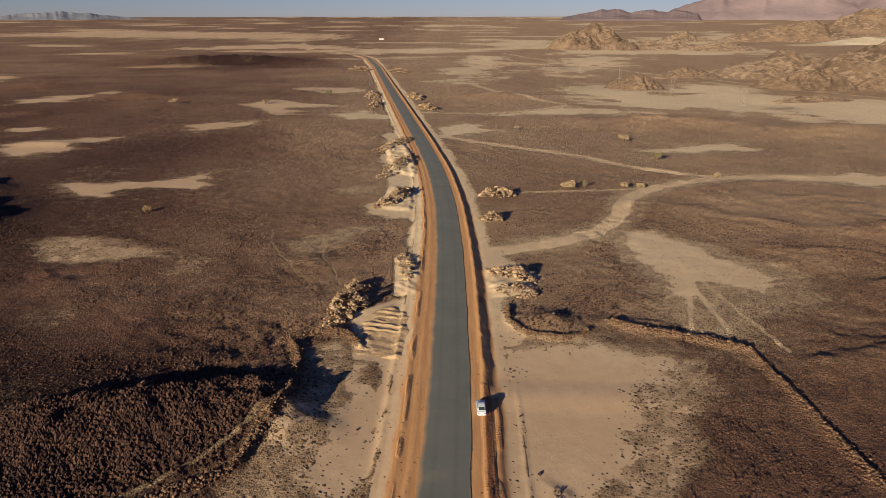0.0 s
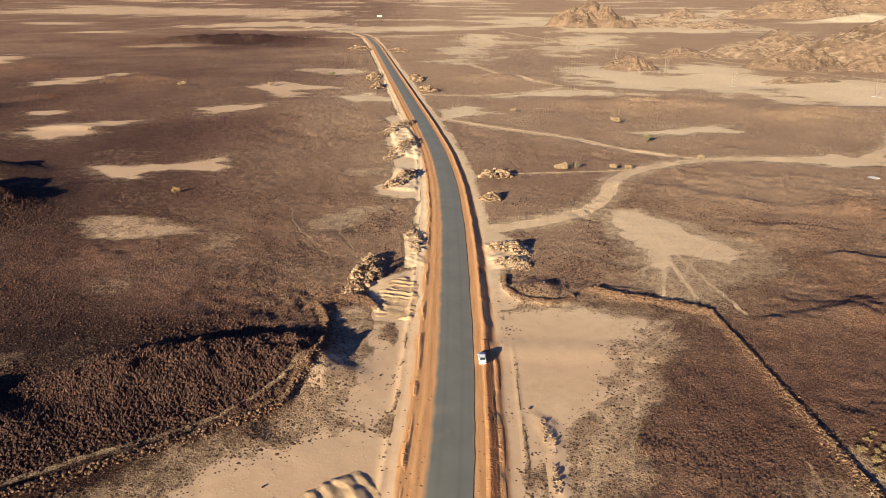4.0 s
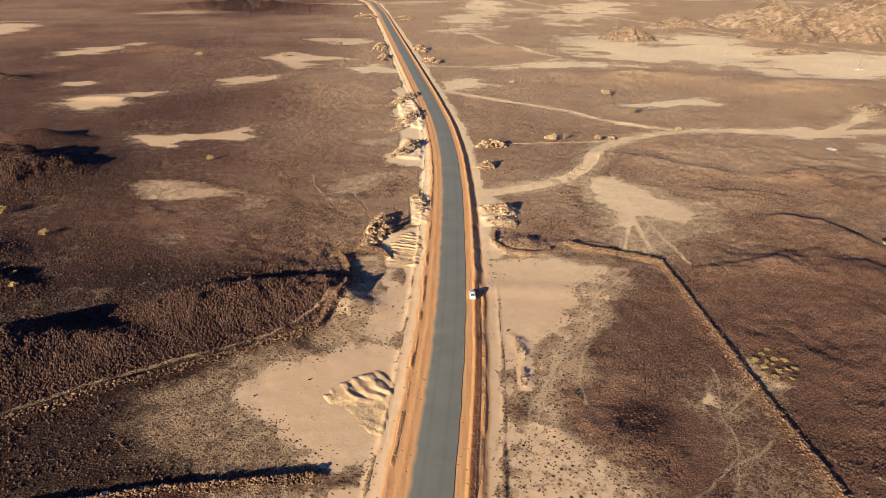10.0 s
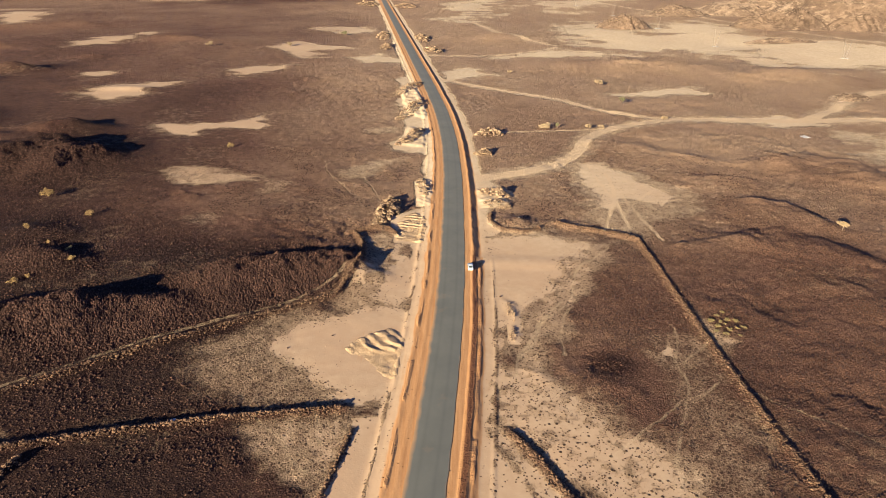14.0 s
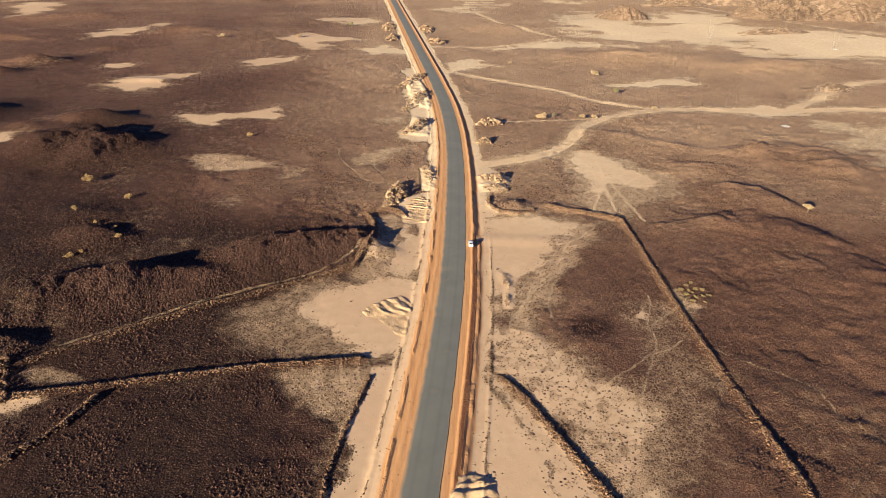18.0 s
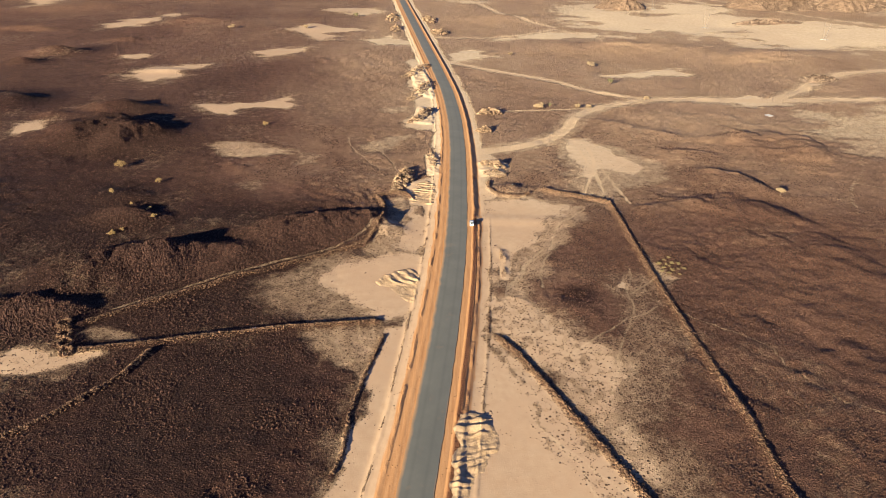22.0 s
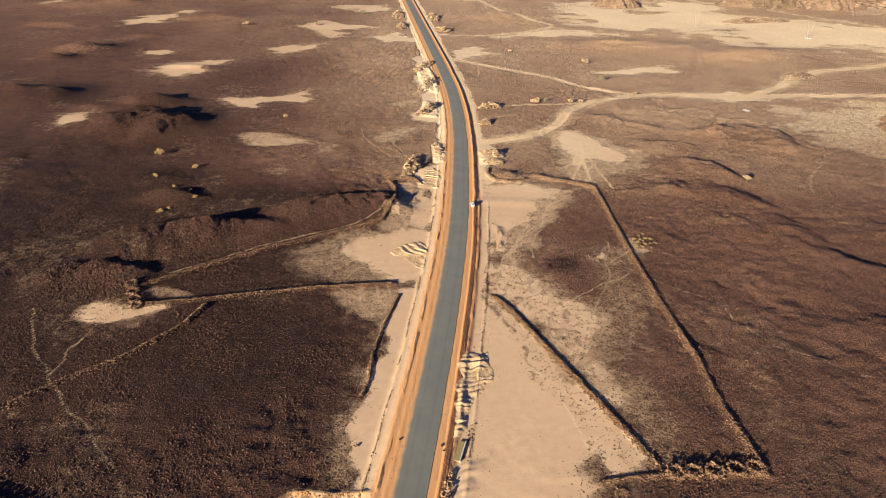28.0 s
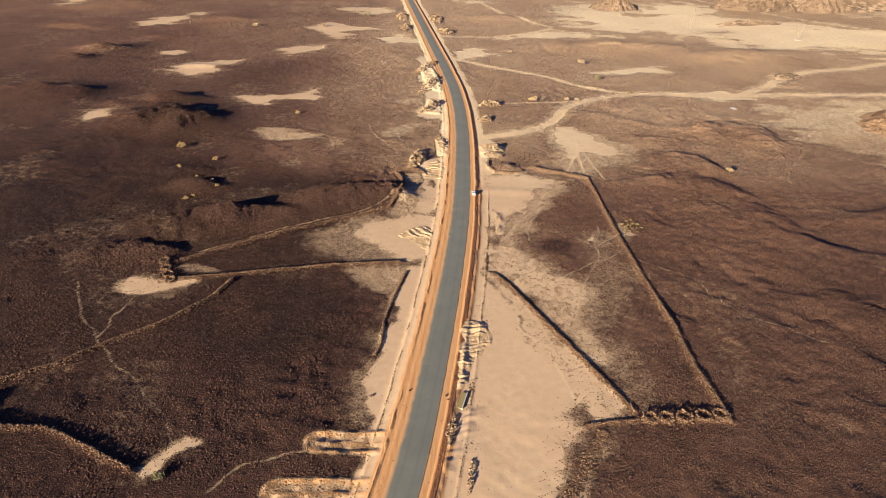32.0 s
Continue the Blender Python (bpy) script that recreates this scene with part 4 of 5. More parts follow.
def heap_mesh(name, x, y, z, size, mat, shapes, seed):
    """Many stones in one mesh, each turned and squeezed at random."""
    r = np.random.default_rng(seed)
    n = len(x)
    vs, fs, base = [], [], 0
    pick = r.integers(0, len(shapes), n)
    for k, (v, f) in enumerate(shapes):
        i = np.nonzero(pick == k)[0]
        if not len(i):
            continue
        a = r.random(len(i)) * 6.283
        c, d = np.cos(a)[:, None], np.sin(a)[:, None]
        sc = size[i][:, None] * (0.75 + 0.5 * r.random((len(i), 1)))
        jit = 1 + (r.random((len(i), len(v))) - 0.5) * 0.35
        vx, vy, vz = v[None, :, 0] * sc * jit, v[None, :, 1] * sc * jit, v[None, :, 2] * size[i][:, None] * jit
        p = np.stack([vx * c - vy * d + x[i][:, None], vx * d + vy * c + y[i][:, None], vz + z[i][:, None]], 2)
        vs.append(p.reshape(-1, 3))
        fs.append((f[None] + (np.arange(len(i)) * len(v))[:, None, None] + base).reshape(-1, 3))
        base += len(i) * len(v)
    return fast_mesh(name, np.concatenate(vs), np.concatenate(fs), mat)


def place_stone(parent, meshes, r, x, y, z, size, name="stone"):
    ob = new(name, meshes[r.integers(0, len(meshes))])
    ob.parent = parent
    o = parent.matrix_world.translation
    ob.matrix_basis = pose(x - o.x, y - o.y, z - o.z, r.uniform(-25, 25), r.uniform(-25, 25), r.uniform(0, 360)) @ Matrix.Diagonal((size * r.uniform(0.8, 1.3), size, size * r.uniform(0.75, 1.1), 1))
    return ob


def stone_wall(pts, half, h, label, seed, singles=190):
    r = np.random.default_rng(seed)
    line = smooth_line(pts, 0.5)
    length = 0.5 * len(line)
    tang = np.gradient(line, axis=0)
    tang /= np.hypot(*tang.T)[:, None] + 1e-9

    def spots(n, spread):
        k = r.integers(0, len(line), n)
        off = np.clip(r.normal(0, 0.62, n), -1.8, 1.8) * half * spread
        x = line[k, 0] - tang[k, 1] * off + r.normal(0, 0.15, n)
        y = line[k, 1] + tang[k, 0] * off + r.normal(0, 0.15, n)
        return x, y, relief(x, y)

    mid = line[len(line) // 2]
    wall = thing("stone_wall", (mid[0], mid[1], height(*mid)), label, "stone wall", "old stone enclosure walls")
    x, y, z = spots(int(length * 19 * half), 1.0)
    size = 0.22 + 0.38 * r.random(len(x)) ** 1.5
    o = wall.matrix_world.translation
    me = heap_mesh("rubble_core", x - o.x, y - o.y, z - o.z + size * 0.15 + r.random(len(x)) * h * 0.25, size, WALLSTONE, ROCKS, seed)
    core = new("rubble_core", me)
    core.parent = wall
    tagged(core, kind="stuff")
    n = int(min(singles, length * 2.6))
    x, y, z = spots(n, 0.6)
    for k in range(n):
        place_stone(wall, WALL_ROCKS, r, x[k], y[k], z[k] + h * (0.1 + 0.28 * r.random()), r.uniform(0.42, 0.78))
    return wall


WALL_LABELS = [
    "low dark dry-stone wall beside a heap of rubble", "long curving tumbled wall of brown stones", "straight tumbled wall of dark brown stones",
    "faint line of dark stones across the gravel", "short broken wall of dark stones on sand", "tall tumbled wall of dark stones in shadow",
    "curved wall of brown stones round a low mound", "thick tumbled wall of brown stones", "very long straight wall of brown stones",
    "long straight tumbled wall meeting a row of cells", "low stone wall under the row of cells", "wide strewn band of small dark stones",
]
for k, ((pts, half, h), label) in enumerate(zip(WALLS, WALL_LABELS)):
    stone_wall(pts, half, h, label, 100 + k)


def stone_cell(cx, cy, radius, h, seed):
    """A small ring of heaped stones with a hollow middle."""
    r = np.random.default_rng(seed)
    cell = thing("stone_ring", (cx, cy, height(cx, cy)), "small round cell of heaped brown stones", "stone ring", "cells of the enclosure")
    n = 170
    a, d = r.random(n) * 6.283, radius + r.normal(0, 0.28, n)
    x, y = cx + np.cos(a) * d, cy + np.sin(a) * d
    size = 0.25 + 0.35 * r.random(n)
    o = cell.matrix_world.translation
    z = relief(x, y) - o.z + np.maximum(0, h - np.abs(d - radius) * 1.6) * r.random(n)
    core = new("rubble_core", heap_mesh("rubble_core", x - o.x, y - o.y, z, size, WALLSTONE, ROCKS, seed))
    core.parent = cell
    tagged(core, kind="stuff")
    for k in range(34):
        a, d = 6.283 * k / 34 + r.normal(0, 0.06), radius + r.normal(0, 0.2)
        x, y = cx + math.cos(a) * d, cy + math.sin(a) * d
        place_stone(cell, WALL_ROCKS, r, x, y, o.z + h * r.uniform(0.5, 0.9), r.uniform(0.45, 0.8))


for k, (cx, cy, radius) in enumerate([(52.8, -49.9, 1.9), (57.4, -49.4, 1.8), (62.2, -48.9, 2.0), (67.9, -47.7, 2.0), (72.6, -47.2, 1.9)]):
    stone_cell(cx, cy, radius, 1.3, 300 + k)
for k, (cx, cy, radius) in enumerate([(-111.0, 22.6, 1.6), (-108.8, 18.6, 1.7), (-106.4, 14.6, 1.7), (-104.2, 11.0, 1.5)]):
    stone_cell(cx, cy, radius, 1.2, 320 + k)


def rubble_pile(cx, cy, a, b, turn, h, count, size, label, seed):
    """A tipped heap of pale broken rock, every boulder a piece of its own, over smaller rubble."""
    r = np.random.default_rng(seed)
    pile = thing("rock_pile", (cx, cy, height(cx, cy)), label, "rock pile", "rock piles beside the road")
    c, d = math.cos(radians(turn)), math.sin(radians(turn))
    o = pile.matrix_world.translation

    def spots(n):
        t, q = r.random(n) * 6.283, np.sqrt(r.random(n))
        u, v = np.cos(t) * q, np.sin(t) * q
        x, y = cx + u * a * c - v * b * d, cy + u * a * d + v * b * c
        x, y = x + (grain(x, y, 4.5, seed % 31) - 0.5) * 0.7 * min(a, b), y + (grain(x, y, 4.5, seed % 37) - 0.5) * 0.7 * min(a, b)
        lump = 0.15 + 1.25 * grain(x, y, 2.4 * size, seed % 50) + 0.2 * r.random(n)
        return x, y, relief(x, y) + h * (1 - q ** 1.6) * lump
    n = count * 4
    x, y, z = spots(n)
    core = new("rubble", heap_mesh("rubble", x - o.x, y - o.y, z - o.z, size * (0.3 + 0.5 * r.random(n)), RUBBLE, ROCKS, seed))
    core.parent = pile
    tagged(core, kind="stuff")
    x, y, z = spots(count)
    for k in range(count):
        place_stone(pile, PALE_ROCKS, r, x[k], y[k], z[k] + size * 0.2, size * r.uniform(0.7, 1.5), "boulder")


for k, (cx, cy, a, b, turn, h, count, size, label) in enumerate([
    (-24.5, 140, 13, 4.2, 82, 3.2, 150, 1.0, "tall heap of pale broken rock casting a long shadow"),
    (-31, 345, 24, 4, 68, 2.6, 90, 1.0, "long heap of pale broken rock"),
    (-25, 290, 24, 4, 76, 2.2, 90, 1.0, "long low heap of tan broken rock"),
    (-20, 238, 15, 4, 78, 2.6, 90, 1.05, "heap of pale tan boulders"),
    (-25, 226, 5, 2.5, 60, 1.6, 24, 1.3, "small cluster of pale boulders"),
    (18, 246, 7.5, 4.5, 20, 2.8, 70, 1.3, "rounded heap of pale boulders"),
    (14.5, 212, 5, 3.4, 10, 2.2, 40, 1.2, "small heap of pale boulders"),
    (17, 160, 7, 3, -20, 1.8, 55, 1.1, "heap of pale rock slabs"),
    (17.5, 150, 6, 4, -10, 1.0, 50, 0.8, "low spread of tan rubble"),
    (-12, 165, 2.5, 12, 6, 1.2, 50, 0.8, "low strip of tan rubble"),
    (-72, 590, 6, 26, 8, 3.0, 40, 2.0, "long heap of tan rock"),
    (-62, 520, 5, 18, 8, 2.8, 40, 1.8, "heap of tan rock"),
    (-33, 580, 6, 20, 12, 3.0, 40, 2.0, "long heap of pale rock"),
    (-20, 505, 7, 12, 20, 3.4, 40, 1.9, "heap of pale boulders"),
    (-125, 905, 14, 22, 10, 4.0, 40, 2.6, "distant heap of tan rock"),
    (-73, 890, 16, 24, 10, 4.0, 40, 2.6, "distant heap of tan rock"),
    (16.3, 72, 1.2, 5.0, 4, 0.5, 24, 0.4, "little ridge of tan stones on the sand"),
    (16.2, 61, 1.0, 4.0, 0, 0.4, 20, 0.4, "little ridge of tan stones on the sand"),
    (-1.5, -58, 1.4, 6.0, -14, 0.7, 34, 0.6, "strip of tan rubble on the verge"),
    (3.6, -72, 0.8, 6.0, -6, 0.6, 26, 0.5, "thin line of dark stones on sand"),
]):
    rubble_pile(cx, cy, a, b, turn, h, count, size, label, 400 + k)


def spoil_material():
    m, n, l, b = material("tipped_spoil", 0.95)
    q = Nodes(m)
    c = q.mix(q.span(q.noise(0.5, 5, 0.65), 0.35, 0.65), (0.42, 0.285, 0.163), (0.54, 0.38, 0.230))
    c = q.mix(q.span(q.noise(2.6, 4, 0.7), 0.55, 0.75, 0, 0.5), c, (0.30, 0.19, 0.11))
    l.new(c, b.inputs["Base Color"])
    b.inputs["Specular IOR Level"].default_value = 0.1
    q.bump(q.noise(2.2, 5, 0.75), 0.8, 0.25, b)
    return m


SPOIL = spoil_material()


def spoil_heap(pts, h, turn, gap, label, seed):
    """A tipped heap: overlapping loads with slumped furrows, a lobed edge and clods."""
    a = np.array(pts)
    lo, hi = a.min(0) - 2.5, a.max(0) + 2.5
    xs, ys = np.arange(lo[0], hi[0], 0.2), np.arange(lo[1], hi[1], 0.2)
    X, Y = np.meshgrid(xs, ys)
    x, y = X.ravel(), Y.ravel()
    d = inside(x + (fbm(x, y, 4, 3, seed) - 0.5) * 3.0, y + (fbm(x, y, 4, 3, seed + 3) - 0.5) * 3.0, pts)
    c, e = math.cos(radians(turn)), math.sin(radians(turn))
    along, across = x * c + y * e, -x * e + y * c
    across = across + (fbm(x, y, 8, 3, seed + 7) - 0.5) * gap * 2.0
    fold = np.mod(across / gap, 1)
    fold = np.where(fold < 0.62, fold / 0.62, (1 - fold) / 0.38)
    broken = ramp(fbm(along * 0.5, across * 1.6, 4.5, 3, seed + 9), 0.30, 0.62)
    loads = 0.25 + 0.95 * ramp(fbm(x, y, 6.5, 3, seed + 11), 0.28, 0.72)
    lift = h * (0.45 * loads + 0.5 * fold * broken * loads + 0.22 * fbm(x, y, 1.5, 3, seed + 13))
    z = relief(x, y) - 0.15 + lift * ramp(d, -0.4, 2.2)
    z = np.where(d < -0.4, z - 0.5, z)
    ny, nx = X.shape
    k = (np.arange(ny - 1)[:, None] * nx + np.arange(nx - 1)).ravel()
    o = np.array([a[:, 0].mean(), a[:, 1].mean(), 0.0])
    o[2] = height(o[0], o[1])
    faces = np.stack([k, k + 1, k + nx + 1, k + nx], 1)
    faces = faces[(d[faces] > -0.9).any(1)]
    ob = new("earth_mound", fast_mesh("earth_mound", np.stack([x, y, z], 1) - o, faces, SPOIL, True))
    ob.location = o
    return tagged(ob, label, "mound", "tipped mounds beside the road")


for k, (pts, h, turn, gap, label) in enumerate(TIPPED):
    spoil_heap(pts, h, turn, gap, label, 140 + 20 * k)


def scattered_stones():
    """The stones that cover the plain, thick on the gravel and thin on the sand."""
    r = np.random.default_rng(55)
    n = 360000
    x, y = r.uniform(-170, 175, n), r.uniform(-118, 215, n)
    keep = r.random(n) < np.clip(1.25 - np.hypot(x * 0.7, y - 20) / 240, 0.25, 1)
    x, y = x[keep], y[keep]
    sand, dirt_and_shade, track, soil_and_shade = masks(x, y)
    s = np.abs(x - road_x(y))
    clump = fbm(x, y, 10, 3, 66)
    chance = np.clip(1.02 - sand * 1.02, 0.012, 1) * ramp(clump, 0.30, 0.75) * (1 - np.clip(track * 1.6, 0, 0.95))
    keep = (r.random(len(x)) < chance) & (s > 11) & (dirt_and_shade < 0.2)
    x, y, bare = x[keep], y[keep], sand[keep]
    for cx, cy, a, b, turn in ((-52, 88, 26, 12, 18), (-96, 62, 22, 12, 12), (-126, 27, 16, 8, 0), (-74, 74, 30, 12, 28), (-168, 178, 26, 16, 10), (-126, 96, 13, 8, -20), (-137, -69, 15, 10, 0)):
        m = int(a * b * 26)
        u, v = r.normal(0, 0.62, m) * a, r.normal(-0.25, 0.62, m) * b
        c, d = math.cos(radians(turn)), math.sin(radians(turn))
        px, py = cx + u * c - v * d, cy + u * d + v * c
        ps, pd, pt, _ = masks(px, py)
        ok = (ps < 0.35) & (np.abs(px - road_x(py)) > 14) & (pt < 0.2)
        x, y, bare = np.concatenate([x, px[ok]]), np.concatenate([y, py[ok]]), np.concatenate([bare, ps[ok]])
    free = np.full(len(x), True)
    for pts, half, h in WALLS:
        i = near(x, y, pts, 4)
        if not len(i):
            continue
        free[i] &= off_line(x[i], y[i], pts) > half + 1.3
    for x0, x1, yc, half_gap, tilt in TRENCHES:
        free &= ~((x > x0 - 5) & (x < x1 + 6) & (np.abs(y - yc - tilt * (x - x0)) < half_gap + 1.0))
    x, y, bare = x[free], y[free], bare[free]
    high = np.zeros(len(x))
    for cx, cy, a, b, turn, h in MOUNDS + [(-52, 92, 26, 12, 18, 4), (-96, 63, 22, 12, 12, 4), (-126, 28, 16, 8, 0, 4), (-168, 180, 28, 16, 10, 4)]:
        high = np.maximum(high, np.exp(-((x - cx) ** 2 + (y - cy) ** 2) / (a * a)) * min(1, h / 4))
    size = (0.24 + 0.50 * r.random(len(x)) ** 2.0) * (1 + 0.45 * high) * (1 - 0.6 * ramp(bare, 0.12, 0.5))
    z = relief(x, y) + size * 0.08
    me = heap_mesh("scattered_stones", x, y, z, size, BASALT, [(OCTA_V, OCTA_F)], 56)
    tagged(new("scattered_stones", me), "countless small dark stones strewn over the plain", "stones", kind="stuff")


scattered_stones()


# ---- hills and mountains ----
def hill_material(name, low, rock, bright):
    m, n, l, b = material(name, 0.95)
    q = Nodes(m)
    up = n.new("ShaderNodeSeparateXYZ")
    l.new(n.new("ShaderNodeNewGeometry").outputs["Normal"], up.inputs[0])
    steep = q.math("ADD", up.outputs[2], q.span(q.noise(0.12, 5, 0.7), 0.3, 0.7, -0.12, 0.12))
    c = q.mix(q.span(q.noise(0.03, 5, 0.65), 0.35, 0.65), rock, bright)
    c = q.mix(q.span(q.noise(0.35, 5, 0.75), 0.5, 0.72, 0, 0.55), c, tuple(v * 0.45 for v in rock))
    c = q.mix(q.span(steep, 0.88, 0.985), c, low)
    l.new(c, b.inputs["Base Color"])
    b.inputs["Specular IOR Level"].default_value = 0.1
    q.bump(q.noise(0.16, 7, 0.75), 1.0, 4.5, b)
    return m


HILLROCK = hill_material("hill_rock", (0.43, 0.31, 0.21), (0.13, 0.088, 0.062), (0.28, 0.19, 0.128))
PALEHILL = hill_material("pale_dune", (0.60, 0.50, 0.36), (0.52, 0.42, 0.30), (0.62, 0.52, 0.38))
ORANGEHILL = hill_material("orange_hill", (0.42, 0.265, 0.155), (0.16, 0.095, 0.06), (0.30, 0.18, 0.105))


def hill(cx, cy, a, b, turn, h, mat, label, seed, rugged=1.0, cells=110):
    u, v = np.meshgrid(np.linspace(-1, 1, cells), np.linspace(-1, 1, cells))
    c, d = math.cos(radians(turn)), math.sin(radians(turn))
    x, y = (u * a * c - v * b * d).ravel() * 1.25, (u * a * d + v * b * c).ravel() * 1.25
    wx, wy = x + cx, y + cy
    size = max(a, b)
    r = np.hypot(u, v).ravel() * 1.25 + (fbm(wx, wy, size * 0.8, 4, seed) - 0.5) * 0.75
    ridge = 1 - np.abs(fbm(wx, wy, size * 0.6, 5, seed + 5) * 2 - 1)
    crag = 1 - np.abs(fbm(wx, wy, size * 0.16, 4, seed + 9) * 2 - 1)
    z = h * np.clip(1 - r, 0, 1) ** 1.15 * (0.5 + 0.6 * ridge ** 1.6 * rugged) + h * 0.16 * rugged * crag ** 2 * ramp(1 - r, 0, 0.35) + h * 0.10 * rugged * np.abs(fbm(wx, wy, size * 0.06, 3, seed + 13) * 2 - 1) * ramp(1 - r, 0.05, 0.4)
    edge = np.maximum(np.abs(u), np.abs(v)).ravel()
    z = np.where(r > 1.0, z - 0.6 - 3.0 * ramp(edge, 0.9, 1.0), z)
    base = height(cx, cy)
    z = z + plain(wx, wy) - plain(np.array([float(cx)]), np.array([float(cy)])) - 0.5
    k = (np.arange(cells - 1)[:, None] * cells + np.arange(cells - 1)).ravel()
    me = fast_mesh("rocky_hill", np.stack([x, y, z], 1), np.stack([k, k + 1, k + cells + 1, k + cells], 1), mat, True)
    ob = new("rocky_hill", me)
    ob.location = (cx, cy, base)
    return tagged(ob, label, "hill", "hills of the plain")


for k, (cx, cy, a, b, turn, h, mat, label, rugged) in enumerate([
    (300, 1455, 95, 80, 0, 54, HILLROCK, "pointed brown rocky hill above pale sand", 1.0),
    (420, 1445, 130, 60, -8, 22, HILLROCK, "low brown rocky ridge beside the pointed hill", 1.0),
    (600, 1760, 95, 60, 0, 25, HILLROCK, "distant rounded brown hill", 0.7),
    (545, 1400, 80, 50, 0, 17, HILLROCK, "low brown hillock on the sand", 0.8),
    (900, 1760, 210, 90, 0, 50, HILLROCK, "broad dark brown hill", 0.8),
    (1280, 2150, 300, 140, 0, 74, HILLROCK, "broad distant brown hill", 0.8),
    (960, 1590, 170, 60, 5, 25, PALEHILL, "pale whitish sand dune below dark hills", 0.3),
    (640, 830, 240, 110, 14, 70, HILLROCK, "large rugged brown hill", 1.0),
    (440, 880, 150, 70, 12, 26, HILLROCK, "rugged brown spur of the large hill", 1.0),
    (190, 690, 34, 24, 0, 13, HILLROCK, "small rocky knoll on pale sand", 1.2),
    (285, 815, 50, 26, 10, 12, HILLROCK, "small dark rocky knoll", 1.2),
    (372, 712, 58, 32, 0, 19, HILLROCK, "rocky brown knoll", 1.3),
    (465, 705, 55, 26, 0, 14, HILLROCK, "craggy orange brown knoll", 1.3),
    (300, 232, 52, 42, 20, 15, ORANGEHILL, "low orange hill with rocky crest", 1.0),
    (330, 600, 40, 10, 8, 5, HILLROCK, "low rocky outcrop on the sand", 1.2),
    (262, 352, 22, 12, 20, 4, HILLROCK, "low dark outcrop beside a track", 1.2),
]):
    hill(cx, cy, a, b, turn, h, mat, label, 20 + k * 2, rugged)


def far_material(name, low, high):
    m, n, l, b = material(name, 1.0)
    q = Nodes(m)
    l.new(q.mix(q.span(q.noise(0.004, 6, 0.6), 0.35, 0.65), low, high), b.inputs["Base Color"])
    b.inputs["Specular IOR Level"].default_value = 0.0
    q.bump(q.noise(0.006, 5, 0.5), 0.35, 60, b)
    return m


# distant haze is painted into these base colours, pinkish and blue-grey
FAR_PINK = far_material("far_pink_haze", (0.185, 0.145, 0.155), (0.225, 0.170, 0.175))
FAR_BLUE = far_material("far_blue_haze", (0.20, 0.21, 0.25), (0.23, 0.24, 0.28))


def mountain_range(name, a0, a1, dist, skyline, mat, label, seed):
    """A far range along an arc; skyline: heights at even steps of azimuth."""
    n, rows = 220, 14
    az = np.linspace(a0, a1, n)
    tall = np.interp(np.linspace(0, 1, n), np.linspace(0, 1, len(skyline)), skyline)
    tall = tall * (0.62 + 0.75 * fbm(az * 60, az * 0, 70, 6, seed)) * ramp(np.linspace(0, 1, n), 0, 0.05) * ramp(np.linspace(1, 0, n), 0, 0.05)
    verts = []
    for j in range(rows):
        t = j / (rows - 1)
        d = dist + 420 * (t - 0.75)
        prof = np.clip(t / 0.75, 0, 1) if t <= 0.75 else (1 - t) / 0.25
        x, y = np.sin(np.radians(az)) * d, np.cos(np.radians(az)) * d
        z = 26 + tall * prof * (0.55 + 0.9 * (1 - np.abs(fbm(x, y, 300, 5, seed + 3) * 2 - 1)) * (1 - (t - 0.75) ** 2) * 0.6) if 0 < t < 1 else np.full(n, 10.0)
        verts.append(np.stack([x, y, z], 1))
    k = (np.arange(rows - 1)[:, None] * n + np.arange(n - 1)).ravel()
    me = fast_mesh(name, np.concatenate(verts), np.stack([k, k + 1, k + n + 1, k + n], 1), mat, True)
    return tagged(new(name, me), label, "mountains", kind="structure")


mountain_range("backdrop_mountains", 15.5, 60, 4450, [10, 70, 165, 205, 215, 160, 205, 150, 130, 150, 170, 130, 120, 150, 100, 70, 40], FAR_PINK, "far mountains in painted pink haze", 3)
mountain_range("backdrop_low_hills", 8.5, 20, 4300, [10, 45, 60, 50, 62, 55, 40], FAR_PINK, "far low hills in painted pink haze", 5)
mountain_range("backdrop_blue_mountains", -36, -24, 4700, [10, 28, 44, 50, 40, 34, 12], FAR_BLUE, "faint mountains in painted blue haze at the horizon", 8)


# ---- the parked car ----
WHITE = paint("car_white", (0.62, 0.67, 0.70), 0.25, 0.0, 0.04)
GLASS_DARK = paint("car_glass", (0.03, 0.04, 0.045), 0.06, 0.0, 0.1)
RUBBER = paint("tyre_rubber", (0.02, 0.02, 0.02), 0.85)
STEEL = paint("wheel_rim", (0.45, 0.45, 0.46), 0.35, 0.8)
LAMP_RED = paint("tail_lamp", (0.35, 0.02, 0.02), 0.25)
LAMP_CLEAR = paint("head_lamp", (0.75, 0.76, 0.74), 0.12)
BLACK = paint("black_trim", (0.03, 0.03, 0.03), 0.6)


